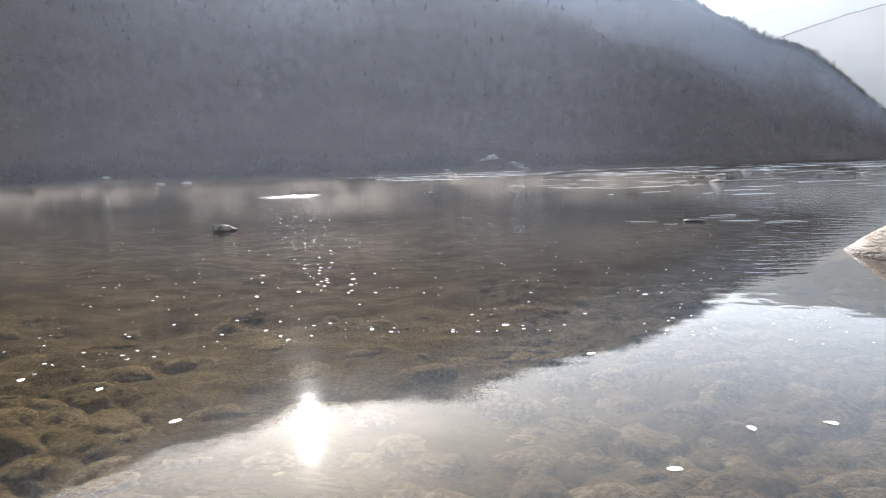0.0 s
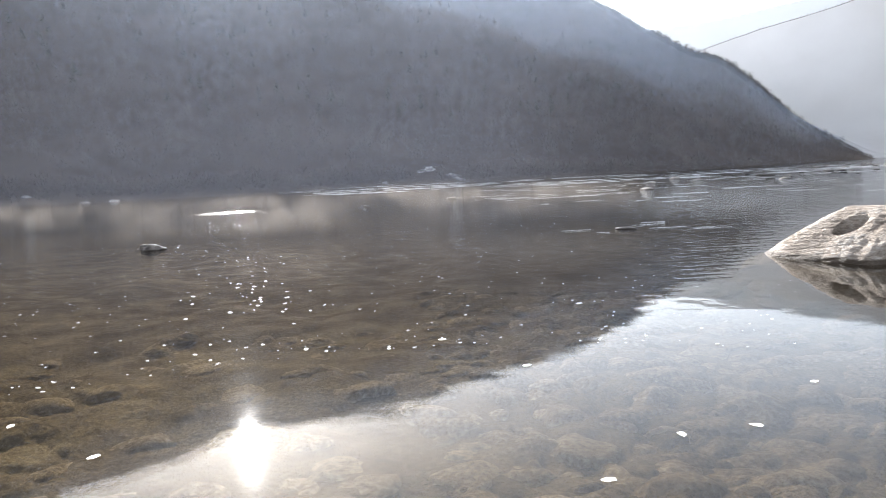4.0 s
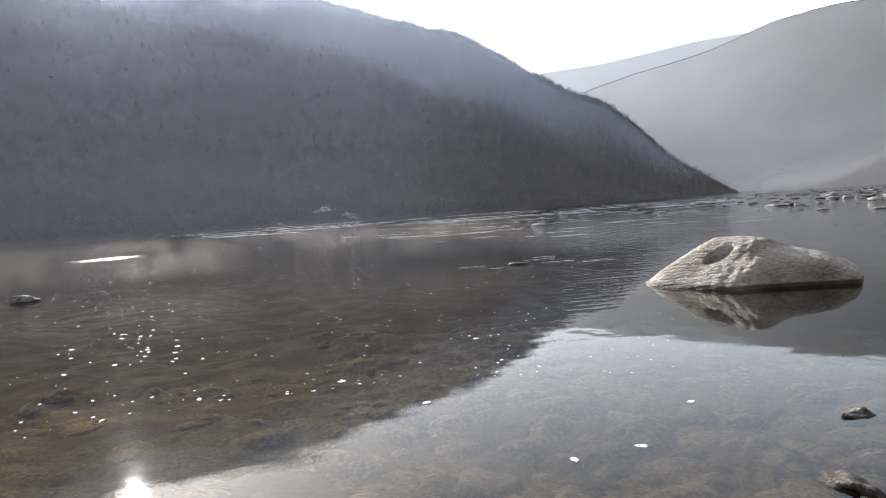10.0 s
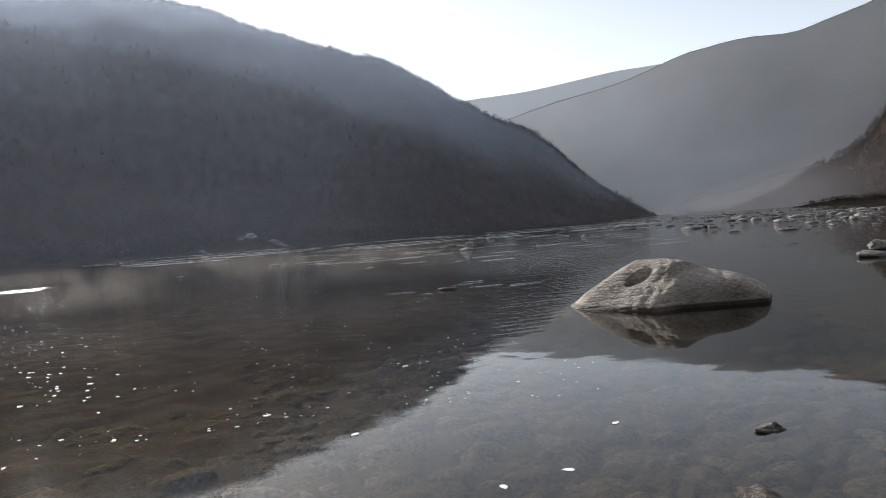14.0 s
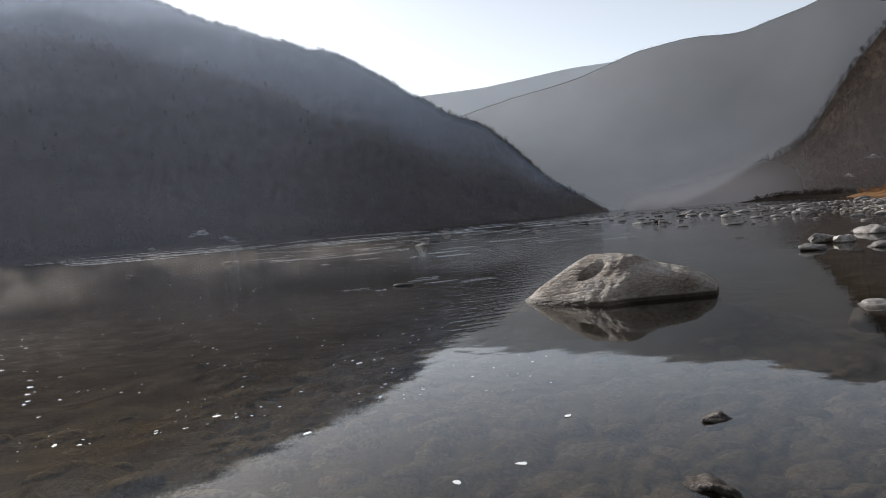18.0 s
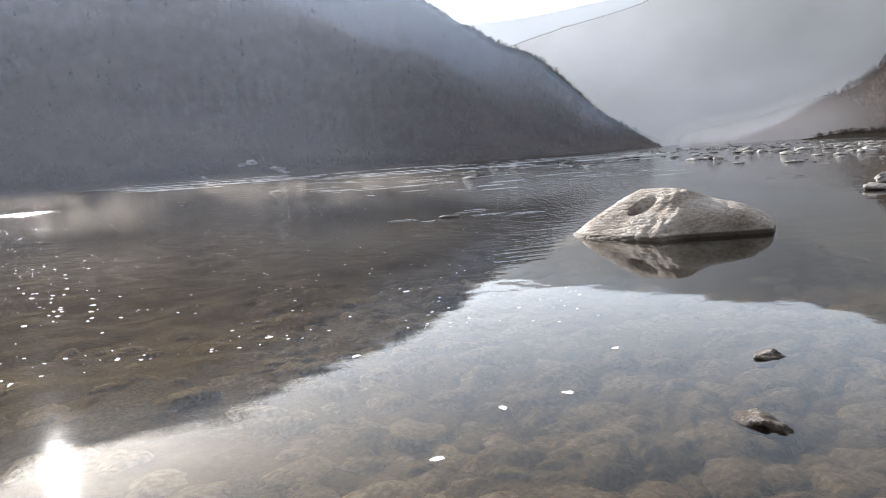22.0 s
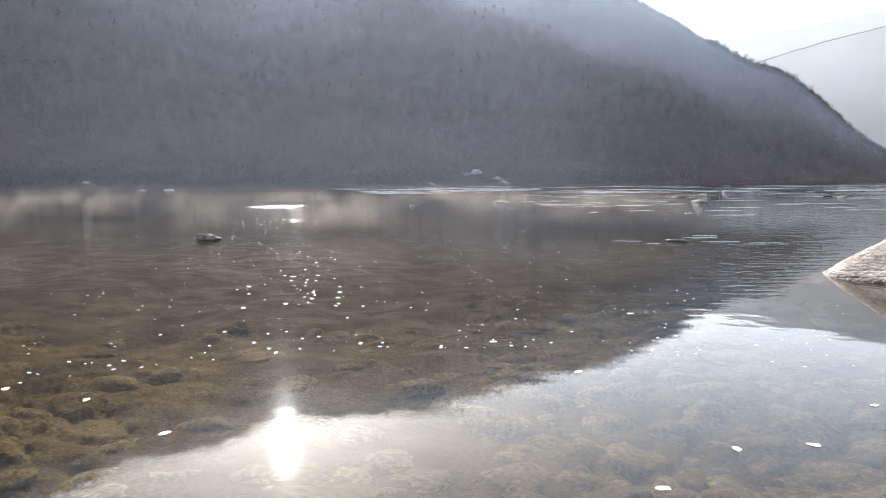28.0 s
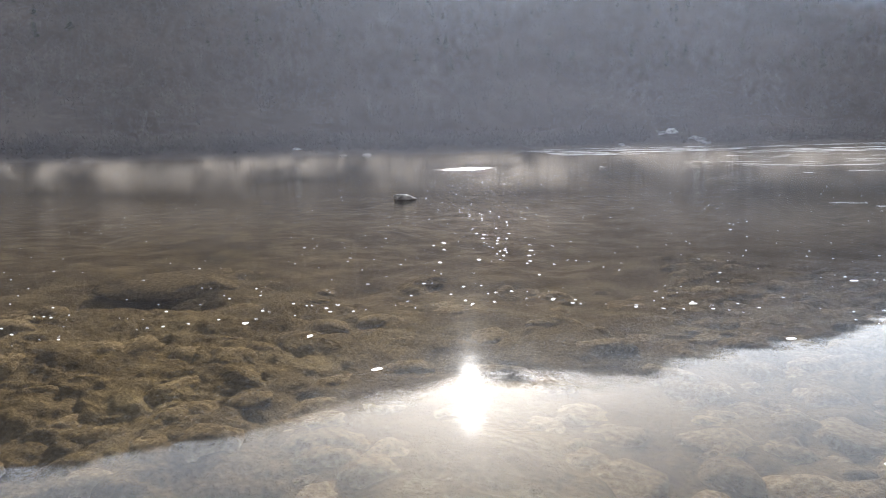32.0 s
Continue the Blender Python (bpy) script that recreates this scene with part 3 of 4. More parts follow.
# unseen at bearings 60 and 75; raised there to darken the pool's reflection
RIGHT = Hill([37, 40, 43.4, 46.7, 48.6, 49.8, 51.1, 52.6, 55.1, 60, 75, 110, 160, 210, 250],
             [-0.3, -0.2, 1.0, 2.7, 3.4, 4.4, 6.6, 8.8, 11.4, 20, 24, 12, 8, 6, 6],
             [276, 288, 301, 321, 333, 341, 350, 362, 384, 430, 420, 130, 110, 110, 150],
             [500, 522, 547, 583, 605, 620, 637, 658, 697, 760, 720, 320, 300, 320, 420], 4.0, 4.0)
MIDDLE = Hill([20, 23, 24.9, 29.1, 33.1, 37.8, 41.3, 45.3, 49.3, 51.9, 55.1, 65, 80],
              [7.6, 8.6, 9.2, 10.1, 10.8, 12.3, 12.7, 12.4, 13.3, 13.9, 12.5, 12.5, 12],
              [745, 745, 740, 735, 730, 725, 720, 720, 720, 720, 720, 720, 720],
              [1250, 1250, 1250, 1250, 1250, 1250, 1250, 1250, 1280, 1300, 1280, 1250, 1250], 2.0, 7.0)
FAR = Hill([5, 15, 20.6, 25.1, 32.3, 37.8, 45, 60],
           [9.5, 10.4, 10.7, 10.9, 11.7, 11.8, 11, 10],
           [1500, 1500, 1500, 1500, 1500, 1500, 1500, 1500],
           [2300, 2300, 2300, 2300, 2300, 2300, 2300, 2300], 40.0, 9.0)
SCRUB = Hill([43, 43.4, 44.6, 45.8, 47.2, 48.3, 49, 51.8, 54], [-0.6, -0.45, -0.3, -0.15, 0.02, 0.12, -0.02, -0.12, -0.4], [205, 200, 195, 190, 180, 175, 165, 160, 160], [240, 235, 230, 225, 215, 210, 205, 200, 200], 0.6, 3.0)
MEADOW = Hill([50.5, 51.8, 54.3, 57, 61, 70, 90], [-0.8, -0.45, 0.05, 0.4, 0.8, 1.2, 1.7], [95, 92, 90, 86, 80, 70, 60], [150, 150, 150, 145, 140, 130, 120], 0.5, 6.0)
for hill, name, mat, cols, rows, label in (
        (NEAR, "wooded_mountain", SLOPE, 330, 90, "steep brown mountain slope under bare winter woods"),
        (RIGHT, "wooded_bank_slope", BROWN_SHADED_SLOPE, 260, 60, "steep brown slope with bare trees and pale cliffs"),
        (MIDDLE, "hazy_mountain", FAR_SLOPE, 220, 70, "wooded mountain faded by morning haze"),
        (FAR, "distant_mountain", FAR_SLOPE, 120, 40, "distant mountain ridge pale with haze"),
        (SCRUB, "scrub_bank", SLOPE, 80, 20, "low dark scrubby bank at the river bend"),
        (MEADOW, "grass_bank", GRASS, 120, 24, "bank of dry orange winter grass behind the stones")):
    tagged(new(name, hill.mesh(name, mat, cols, rows)), label, "bank" if "bank" in name else "mountain", kind="structure")


# ---- woods ----
def cone(p, q, r0, r1, sides):
    """Side triangles of a tapered limb from p to q."""
    p, q = np.array(p, float), np.array(q, float)
    ax = (q - p) / np.linalg.norm(q - p)
    u = np.cross(ax, [0.3, 0.9, 0.2])
    u /= np.linalg.norm(u)
    w = np.cross(ax, u)
    a = np.arange(sides) * 2 * np.pi / sides
    ring = np.outer(np.cos(a), u) + np.outer(np.sin(a), w)
    v = np.concatenate([p + ring * r0, q + ring * r1])
    f = [(i, (i + 1) % sides, sides + i) for i in range(sides)] + [((i + 1) % sides, sides + (i + 1) % sides, sides + i) for i in range(sides)]
    return v, np.array(f)


def join(pieces):
    vs, fs, n = [], [], 0
    for v, f in pieces:
        vs.append(v), fs.append(f + n)
        n += len(v)
    return np.concatenate(vs), np.concatenate(fs)


def pine_tree(rng, height=9.0):
    pieces = [cone((0, 0, -1.0), (0, 0, height), 0.16, 0.03, 4)]
    for i in range(46):
        s = rng.uniform(0.3, 1.0)
        a, ln = rng.uniform(0, 2 * np.pi), 2.3 * (1.1 - s) + 0.3
        c = np.array([0, 0, height * s])
        o = np.array([math.cos(a), math.sin(a), rng.uniform(-0.1, 0.35)]) * ln
        side = np.array([-math.sin(a), math.cos(a), 0]) * ln * 0.35
        pieces.append((np.array([c, c + o * 0.7 + side, c + o, c + o * 0.7 - side + [0, 0, 0.15]]), np.array([[0, 1, 2], [0, 2, 3]])))
    return join(pieces)


def crown_tree(rng, height=9.0, bits=70):
    """A leafless or needled crown of fine twigs round a thin stem: many slender triangles with gaps between."""
    pieces = [cone((0, 0, -1.0), (rng.normal(0, 0.3), rng.normal(0, 0.3), height * 0.8), 0.11, 0.03, 3)]
    lobes = [(rng.normal(0, 0.9), rng.normal(0, 0.9), height * rng.uniform(0.22, 0.85), rng.uniform(1.1, 2.0)) for _ in range(5)]
    for i in range(bits):
        x, y, z, r = lobes[i % 5]
        o = rng.normal(0, 1, 3)
        o /= np.linalg.norm(o)
        b = np.array([x, y, z]) + o * r * rng.uniform(0.4, 1.0) ** 0.5
        d = o + np.array([0, 0, 0.5]) + rng.normal(0, 0.3, 3)
        w = np.cross(d, rng.normal(0, 1, 3))
        w = w / np.linalg.norm(w) * rng.uniform(0.1, 0.24)
        pieces.append((np.array([b - w, b + w, b + d * rng.uniform(0.5, 1.0)]), np.array([[0, 1, 2]])))
    return join(pieces)


BARE_SPOTS = ((0.6, 0.05, 1.2), (1.1, 0.054, 1.0), (1.6, 0.056, 1.5), (3.2, 0.035, 1.2), (3.6, 0.028, 1.3), (4.0, 0.016, 1.2), (-2.3, 0.015, 0.8), (-29.1, 0.02, 0.8), (-1.9, 0.008, 0.7))


def woods(name, hill, label, count, az0, az1, s0, s1, kinds, mat, size, seed):
    rng = np.random.default_rng(seed)
    az, s = rng.uniform(az0, az1, count), s0 + (s1 - s0) * rng.uniform(0, 1, count) ** 0.8
    x, y, z = hill.at(az, s)
    keep = z > 0.4
    if hill is NEAR:
        for a, q, _ in BARE_SPOTS:
            keep &= ~((np.abs(az - a) < 0.7) & (s < q + 0.012))
    vs, fs, n = [], [], 0
    grown = np.clip(0.2 + np.interp(az, hill.b, hill.sky) / 5, 0.25, 1) if size[1] > 0.5 else np.ones(count)
    for px, py, pz, q in zip(x[keep], y[keep], z[keep], grown[keep]):
        v, f = kinds[rng.integers(len(kinds))]
        a, k = rng.uniform(0, 2 * np.pi), rng.uniform(*size) * q
        c, d = math.cos(a) * k, math.sin(a) * k
        w = np.empty_like(v)
        w[:, 0], w[:, 1], w[:, 2] = v[:, 0] * c - v[:, 1] * d + px, v[:, 0] * d + v[:, 1] * c + py, v[:, 2] * k * rng.uniform(0.85, 1.2) + pz
        vs.append(w), fs.append(f + n)
        n += len(v)
    ob = new(name, sheet_mesh(name, np.concatenate(vs), np.concatenate(fs), mat, False))
    return tagged(ob, label, "woods", kind="stuff")


rng = np.random.default_rng(5)
PINES = [pine_tree(rng) for _ in range(4)]
CROWNS = [crown_tree(rng) for _ in range(9)]
BUSHES = [crown_tree(rng, 3.2, 40) for _ in range(5)]
woods("bare_woods", NEAR, "bare winter woods on the mountain", 6500, -58, 35, 0.06, 1.0, CROWNS, BARK, (0.4, 0.85), 11)
woods("undergrowth", NEAR, "leafless undergrowth along the far bank", 1300, -58, 30, 0.0, 0.04, BUSHES, BARK, (0.3, 0.9), 17)
woods("skyline_woods", NEAR, "bare trees along the mountain ridge", 2600, -50, 35, 0.97, 1.002, CROWNS, BARK, (0.35, 0.8), 12)
woods("ridge_undergrowth", NEAR, "dense leafless thicket along the mountain ridge", 4200, -50, 35, 0.988, 1.003, BUSHES, BARK, (0.5, 1.2), 19)


def ridge_tree(bits, height):
    """A single leafless tree: a stem and a crown of fine twigs."""
    v, f = crown_tree(rng, height, bits)
    ob = new("tree")
    part("trunk", sheet_mesh("trunk", v[:6], f[:6], BARK, False), ob)
    part("crown", sheet_mesh("crown", v[6:], f[6:] - 6, BARK, False), ob)
    return tagged(ob, "leafless tree standing out against the sky on the ridge", "tree", "trees on the ridge")


KINDS = [ridge_tree(110, h) for h in (7.0, 8.5, 9.5, 10.5)]
first = list(KINDS)
for k in range(170):
    az = rng.uniform(-12, 33)
    x, y, z = (float(q) for q in NEAR.at(az, rng.uniform(0.985, 1.0)))
    m = pose(x, y, z - 0.3, 0, 0, rng.uniform(0, 360)) @ Matrix.Scale(rng.uniform(0.55, 1.1) * min(1.0, 0.45 + float(np.interp(az, NEAR.b, NEAR.sky)) / 12), 4)
    if first:
        first.pop().matrix_world = m
    else:
        ob = copy_thing(KINDS[k % 4], m)
        ob.scale = m.to_scale()
woods("pine_woods", NEAR, "dark pines scattered among bare trees", 500, -55, 33, 0.25, 1.0, PINES, PINE, (0.45, 0.85), 13)
woods("distant_ridge_woods", MIDDLE, "bare trees along the hazy mountain ridge", 1500, 22, 70, 0.975, 1.0, CROWNS, BARK, (0.15, 0.38), 20)
woods("bank_woods", RIGHT, "bare trees on the steep slope by the bank", 3600, 37, 58, 0.0, 1.02, CROWNS, BROWN_SHADED_BARK, (0.4, 0.95), 14)
woods("bank_pines", RIGHT, "dark pines on the slope by the bank", 120, 42, 60, 0.05, 1.0, PINES, PINE, (0.4, 0.8), 15)
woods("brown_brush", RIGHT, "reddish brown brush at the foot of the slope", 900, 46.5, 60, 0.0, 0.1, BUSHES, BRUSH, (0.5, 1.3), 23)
woods("tall_grass", MEADOW, "dry orange grass on the bank", 1500, 51, 62, 0.0, 1.0, BUSHES, GRASS, (0.08, 0.22), 24)
woods("scrub", SCRUB, "low leafless scrub on the dark bank", 700, 43, 53, 0.0, 1.0, BUSHES, BROWN_SHADED_BARK, (0.12, 0.32), 16)


# ---- stones ----
def stone_mesh(name, mat, seed, sx, sy, sz, lumps=0.22, level=3, flat=0.0):
    """A water-worn stone: a sphere pressed, cut by a few planes and roughened."""
    r = random.Random(seed)
    bm = bmesh.new()
    bmesh.ops.create_icosphere(bm, subdivisions=level, radius=1.0)
    cuts = [(Vector((r.gauss(0, 1), r.gauss(0, 1), r.gauss(0.3, 0.7))).normalized(), r.uniform(0.55, 0.92)) for _ in range(9)]
    o = Vector((r.uniform(0, 50), r.uniform(0, 50), r.uniform(0, 50)))
    for v in bm.verts:
        p = v.co.copy()
        for n, d in cuts:
            k = p.dot(n) - d
            if k > 0:
                p -= n * k * 0.85
        p *= 1 + lumps * noise.fractal(p * 1.3 + o, 1.0, 2.0, 4) + 0.04 * noise.noise(p * 7 + o)
        if flat and p.z > 0:
            p.z *= 1 - flat
        v.co = Vector((p.x * sx, p.y * sy, p.z * sz))
    me = bpy.data.meshes.new(name)
    bm.to_mesh(me)
    bm.free()
    for p in me.polygons:
        p.use_smooth = True
    me.materials.append(mat)
    return me


def ground_at(az, r):
    return float(ground_height(np.array(az), np.array(r)))


PALE = [stone_mesh("river_stone", STONE, k, 1, random.Random(k).uniform(0.55, 0.85), random.Random(k + 9).uniform(0.3, 0.48), 0.34) for k in range(9)]
PEBBLES = [stone_mesh("shoal_stone", STONE, 200 + k, 1, random.Random(k).uniform(0.5, 0.85), random.Random(k + 5).uniform(0.22, 0.42), 0.45, 2, 0.1) for k in range(12)]
ALGAE = [stone_mesh("bed_stone", MOSSY, 40 + k, 1, random.Random(k).uniform(0.7, 1.0), random.Random(k).uniform(0.3, 0.42), 0.2, 3) for k in range(9)]
WETS = [stone_mesh("wet_stone", DARK_STONE, 80 + k, 1, 0.7, 0.3, 0.4, flat=0.3) for k in range(4)]

ROUGH = [stone_mesh("river_stone", STONE, 510 + k, 1, 0.7, 0.42, 0.28, 4) for k in range(3)]
JAGGED = [stone_mesh("dark_stone", JAGGED_STONE, 95 + k, 1, 0.6, 0.27, 0.5, 4) for k in range(2)]


def boulder(me, az, r, size, z, label, turn, group="stones standing in the shallows", name="river_stone"):
    ob = new(name, me)
    p = toward(az, 0, r)
    ob.matrix_world = pose(p.x, p.y, z, 0, 0, turn) @ Matrix.Scale(size, 4)
    return tagged(ob, label, "stone", group)


# the single stones out in the stream: bearing, distance, half width, height of the middle, kind
for k, (az, r, size, z, kind) in enumerate((
        (17.5, 14.6, 0.24, 0.0, 2), (-20.9, 15.8, 0.32, 0.02, 0), (-4.0, 34.8, 0.42, -0.12, 0), (3.1, 40, 0.62, -0.2, 0), (3.9, 41, 0.4, -0.1, 0),
        (28.0, 68, 1.3, -0.1, 1), (25.1, 51.7, 0.55, -0.05, 1), (32.4, 66.7, 0.95, -0.1, 1), (37.3, 53, 0.8, -0.12, 0), (38.6, 53, 0.75, 0.05, 1), (39.0, 52, 0.45, 0.0, 0), (37.9, 52.5, 0.4, 0.0, 1),
        (42.7, 26.1, 0.3, -0.1, 1), (41.3, 25.3, 0.15, -0.04, 1), (49.6, 17.3, 0.3, 0.03, 0), (50.1, 19.7, 0.36, 0.08, 0), (51.6, 19.5, 0.34, 0.06, 0), (50.9, 21.5, 0.3, 0.02, 1), (52.3, 16.5, 0.16, 0.0, 1), (54.0, 17.5, 0.34, 0.0, 0), (53.2, 23, 0.6, 0.0, 0),
        (53.9, 8.7, 0.42, -0.13, 0), (55.2, 7.0, 0.25, -0.05, 1), (-25.3, 112, 0.8, 0.0, 0), (-23.4, 115, 1.0, 0.0, 0))):
    me = PEBBLES[3] if kind == 2 else (PALE if kind == 0 else WETS)[k % 4] if r > 40 else (ROUGH if kind == 0 else WETS)[k % 3]
    boulder(me, az, r, size, z, "pale rounded river stone standing in the water" if kind != 1 else "dark wet stone just above the water", k * 47)

# the two jagged stones by the bank
for k, (az, r, size) in enumerate(((42.6, 4.27, 0.14), (42.1, 3.24, 0.155))):
    boulder(JAGGED[k], az, r, size, -0.012, "small rough dark stone breaking the calm surface", 25 + 60 * k, "dark stones near the bank", "dark_stone")

# a low bar of stones along the bend
rng = np.random.default_rng(29)
for k in range(60):
    az = rng.uniform(31, 47)
    boulder(PEBBLES[k % 12], az, rng.uniform(105, 165), rng.uniform(0.3, 0.9), 0.02, "low pale stone along the bend of the river", rng.uniform(0, 360), "stones along the bend", "bend_stone")

# dark flat stones in a broken line where the riffle begins
rng = np.random.default_rng(27)
for k in range(64):
    az = rng.uniform(17, 44)
    r = 46 + 1.1 * (az - 17) + rng.uniform(-8, 26)
    size = rng.uniform(0.18, 0.55) * (1.7 if k % 9 == 0 else 1)
    boulder((WETS + PALE)[k % 5], az, r, size, -0.03 * size + 0.01, "flat dark stone lying in the riffle", rng.uniform(0, 360), "stones in the riffle", "riffle_stone")

# the scatter of stones along the shoal
rng = np.random.default_rng(21)
placed = 0
while placed < 285:
    az, r = rng.uniform(36, 60), 24 + 75 * rng.uniform(0, 1) ** 1.3
    if rng.uniform() > np.clip((az - 37) / 14, 0.06, 1) * (1 if r > 36 or az > 53 else 0.12):
        continue
    size = rng.uniform(0.13, 0.46) * (r / 35) ** 0.6 * (1.5 if rng.uniform() > 0.93 else 1)
    z = max(ground_at(az, r), -0.05) + size * rng.uniform(-0.1, 0.15)
    boulder(PEBBLES[placed % 12], az, r, size, z, "pale rounded stone on the river shoal", rng.uniform(0, 360), "stones on the shoal", "shoal_stone")
    placed += 1


# finer stones between them, past counting
rng = np.random.default_rng(22)
bv = np.array([v.co for v in stone_mesh("gravel_stone", STONE, 300, 1, 0.7, 0.42, 0.4, 1).vertices])
bf = np.array([p.vertices[:] for p in bpy.data.meshes["gravel_stone"].polygons])
vs, fs = [], []
while len(vs) < 1400:
    az, r = rng.uniform(42, 64), 26 + 70 * rng.uniform(0, 1) ** 1.2
    if rng.uniform() > np.clip((az - 43) / 10, 0.05, 1) * (1 if r > 36 or az > 53 else 0.1):
        continue
    a, k = rng.uniform(0, 6.28), rng.uniform(0.07, 0.17) * (r / 35) ** 0.6
    c, d = math.cos(a) * k, math.sin(a) * k
    p = toward(az, 0, r)
    w = np.stack([bv[:, 0] * c - bv[:, 1] * d + p.x, bv[:, 0] * d + bv[:, 1] * c + p.y, bv[:, 2] * k + max(ground_at(az, r), -0.04) + 0.1 * k], -1)
    fs.append(bf + len(vs) * len(bv))
    vs.append(w)
tagged(new("shoal_gravel", sheet_mesh("shoal_gravel", np.concatenate(vs), np.concatenate(fs), STONE)), "small pale stones strewn along the river shoal", "gravel", kind="stuff")


# ---- the large rock ----
def blend_max(fields, k):
    return k * np.log(sum(np.exp(np.clip(f / k, -60, 60)) for f in fields))


def block(x, y, z, planes, k):
    """A rounded block: the space behind all of the planes (normal and distance)."""
    return blend_max([(a * x + b * y + c * z) / math.sqrt(a * a + b * b + c * c) - d / math.sqrt(a * a + b * b + c * c) for a, b, c, d in planes], k)


def rock_field(x, y, z):
    """Below zero inside the rock: a sloping mass with a level top, a smooth undercut snout that leans on it, and a scooped hollow."""
    mass = block(x, y, z, ((-0.54, 0.1, 0.84, 0.8), (-0.62, -0.3, 0.74, 0.80), (0.03, -0.12, 0.99, 0.605), (-0.3, -0.62, 0.72, 0.445), (-0.35, -0.9, 0.25, 0.59), (0.45, 0.1, 0.89, 0.70), (0.75, -0.6, 0.3, 0.35), (0.0, 0.75, 0.66, 0.68), (-0.96, -0.1, 0.25, 1.33)), 0.03)
    snout = block(x, y, z, ((0.22, -0.12, 0.968, 0.555), (0.15, -0.4, 0.9, 0.515), (0.53, -0.1, 0.84, 0.82), (1.0, -0.1, 0.15, 1.33), (0.345, -0.92, 0.12, 0.53), (0.25, -0.6, 0.76, 0.63), (0.3, -0.75, -0.59, 0.31), (-0.6, -0.5, 0.62, 0.375), (0.1, 0.8, 0.58, 0.66)), 0.03)
    both = -blend_max([-mass, -snout], 0.018)
    ca, sa = math.cos(radians(30)), math.sin(radians(30))
    p, q = (x + 0.32) * ca + (z - 0.43) * sa, -(x + 0.32) * sa + (z - 0.43) * ca + 0.018 * fbm(x * 7, z * 9, 3.0, 3)
    scoop = (np.sqrt((p / 0.22) ** 2 + ((y + 0.06) / 0.12) ** 2 + ((q - 0.1 * p) / 0.1) ** 2) - 1) * 0.1
    return blend_max([both, -scoop], 0.012)


def big_rock():
    na, nb = 340, 150
    A, B = np.meshgrid(np.linspace(0, 2 * np.pi, na, endpoint=False), np.radians(np.linspace(-50, 89.5, nb)))
    dx, dy, dz = 1.36 * np.cos(A) * np.cos(B), 0.8 * np.sin(A) * np.cos(B), 0.6 * np.sin(B)
    t = np.full(A.shape, 2.0)
    inside = np.zeros(A.shape, bool)
    for step in range(90):  # from outside inwards to the first surface
        t = np.where(inside, t, t - 0.02)
        inside |= rock_field(dx * t, 0.05 + dy * t, dz * t) < 0
    low, high = t, t + 0.02
    for step in range(8):
        mid = (low + high) / 2
        hit = rock_field(dx * mid, 0.05 + dy * mid, dz * mid) < 0
        low, high = np.where(hit, mid, low), np.where(hit, high, mid)
    x, y, z = dx * low, 0.05 + dy * low, dz * low
    # folds that run down beside the snout, broken strata, grain; the snout is worn smooth
    worn = soft(0.65 * x - 0.405 * z + 0.008, 0.0, 0.12) * (y < 0.15)
    fold = np.exp(-((x - 0.55 * z + 0.24) / 0.16) ** 2) * (y < 0.2)
    bump = 0.008 * fold * np.sin(34 * (x - 0.75 * z) + 9 * y + 3.0 * fbm(x * 4, z * 5 + y * 3, 7.0, 3)) * (0.6 + 0.4 * fbm(x * 9, z * 9, 2.0, 2))
    layer = np.sin((z + 0.16 * y - 0.12 * x) * 74 + 2.6 * fbm(x * 2.4, y * 2.4, 1.0, 3))
    bump = bump - 0.009 * np.clip(layer, 0.3, 1) * (1 - 0.85 * worn) * (1 + fbm(x * 3, y * 3 + z * 4, 4.0, 3))
    grain = np.array([noise.fractal(Vector((a * 3.1, b * 3.1, c * 4.0)), 0.9, 2.1, 5) for a, b, c in zip(x.ravel(), y.ravel(), z.ravel())]).reshape(x.shape)
    pits = np.array([noise.noise(Vector((a * 13, b * 13, c * 17))) for a, b, c in zip(x.ravel(), y.ravel(), z.ravel())]).reshape(x.shape)
    bump = bump + 0.022 * grain * (1 - 0.3 * worn) - 0.008 * np.clip(pits - 0.15, 0, 1) * (1 - 0.7 * worn)
    k = 1 + bump / np.sqrt(x * x + y * y + z * z + 0.05)
    pts = np.stack([x * k, 0.05 + (y - 0.05) * k, z * k], -1).reshape(-1, 3)
    faces = grid_faces(nb, na, True)
    top = len(pts)
    pts = np.concatenate([pts, [pts[-na:].mean(0)]])
    ring = np.arange(na) + (nb - 1) * na
    cap = np.stack([ring, np.roll(ring, -1), np.full(na, top), np.full(na, top)], -1)
    tris = np.concatenate([faces[:, [0, 1, 2]], faces[:, [0, 2, 3]], cap[:, :3]])
    ob = new("large_rock", sheet_mesh("large_rock", pts, tris, ROCK))
    ob.matrix_world = pose(5.67, 8.02, 0, 0, 0, -38.5)
    return tagged(ob, "large pale weathered boulder with a hollow, standing in calm water", "rock")


big_rock()

# ---- bed stones under the clear water ----
rng = np.random.default_rng(33)
placed = 0
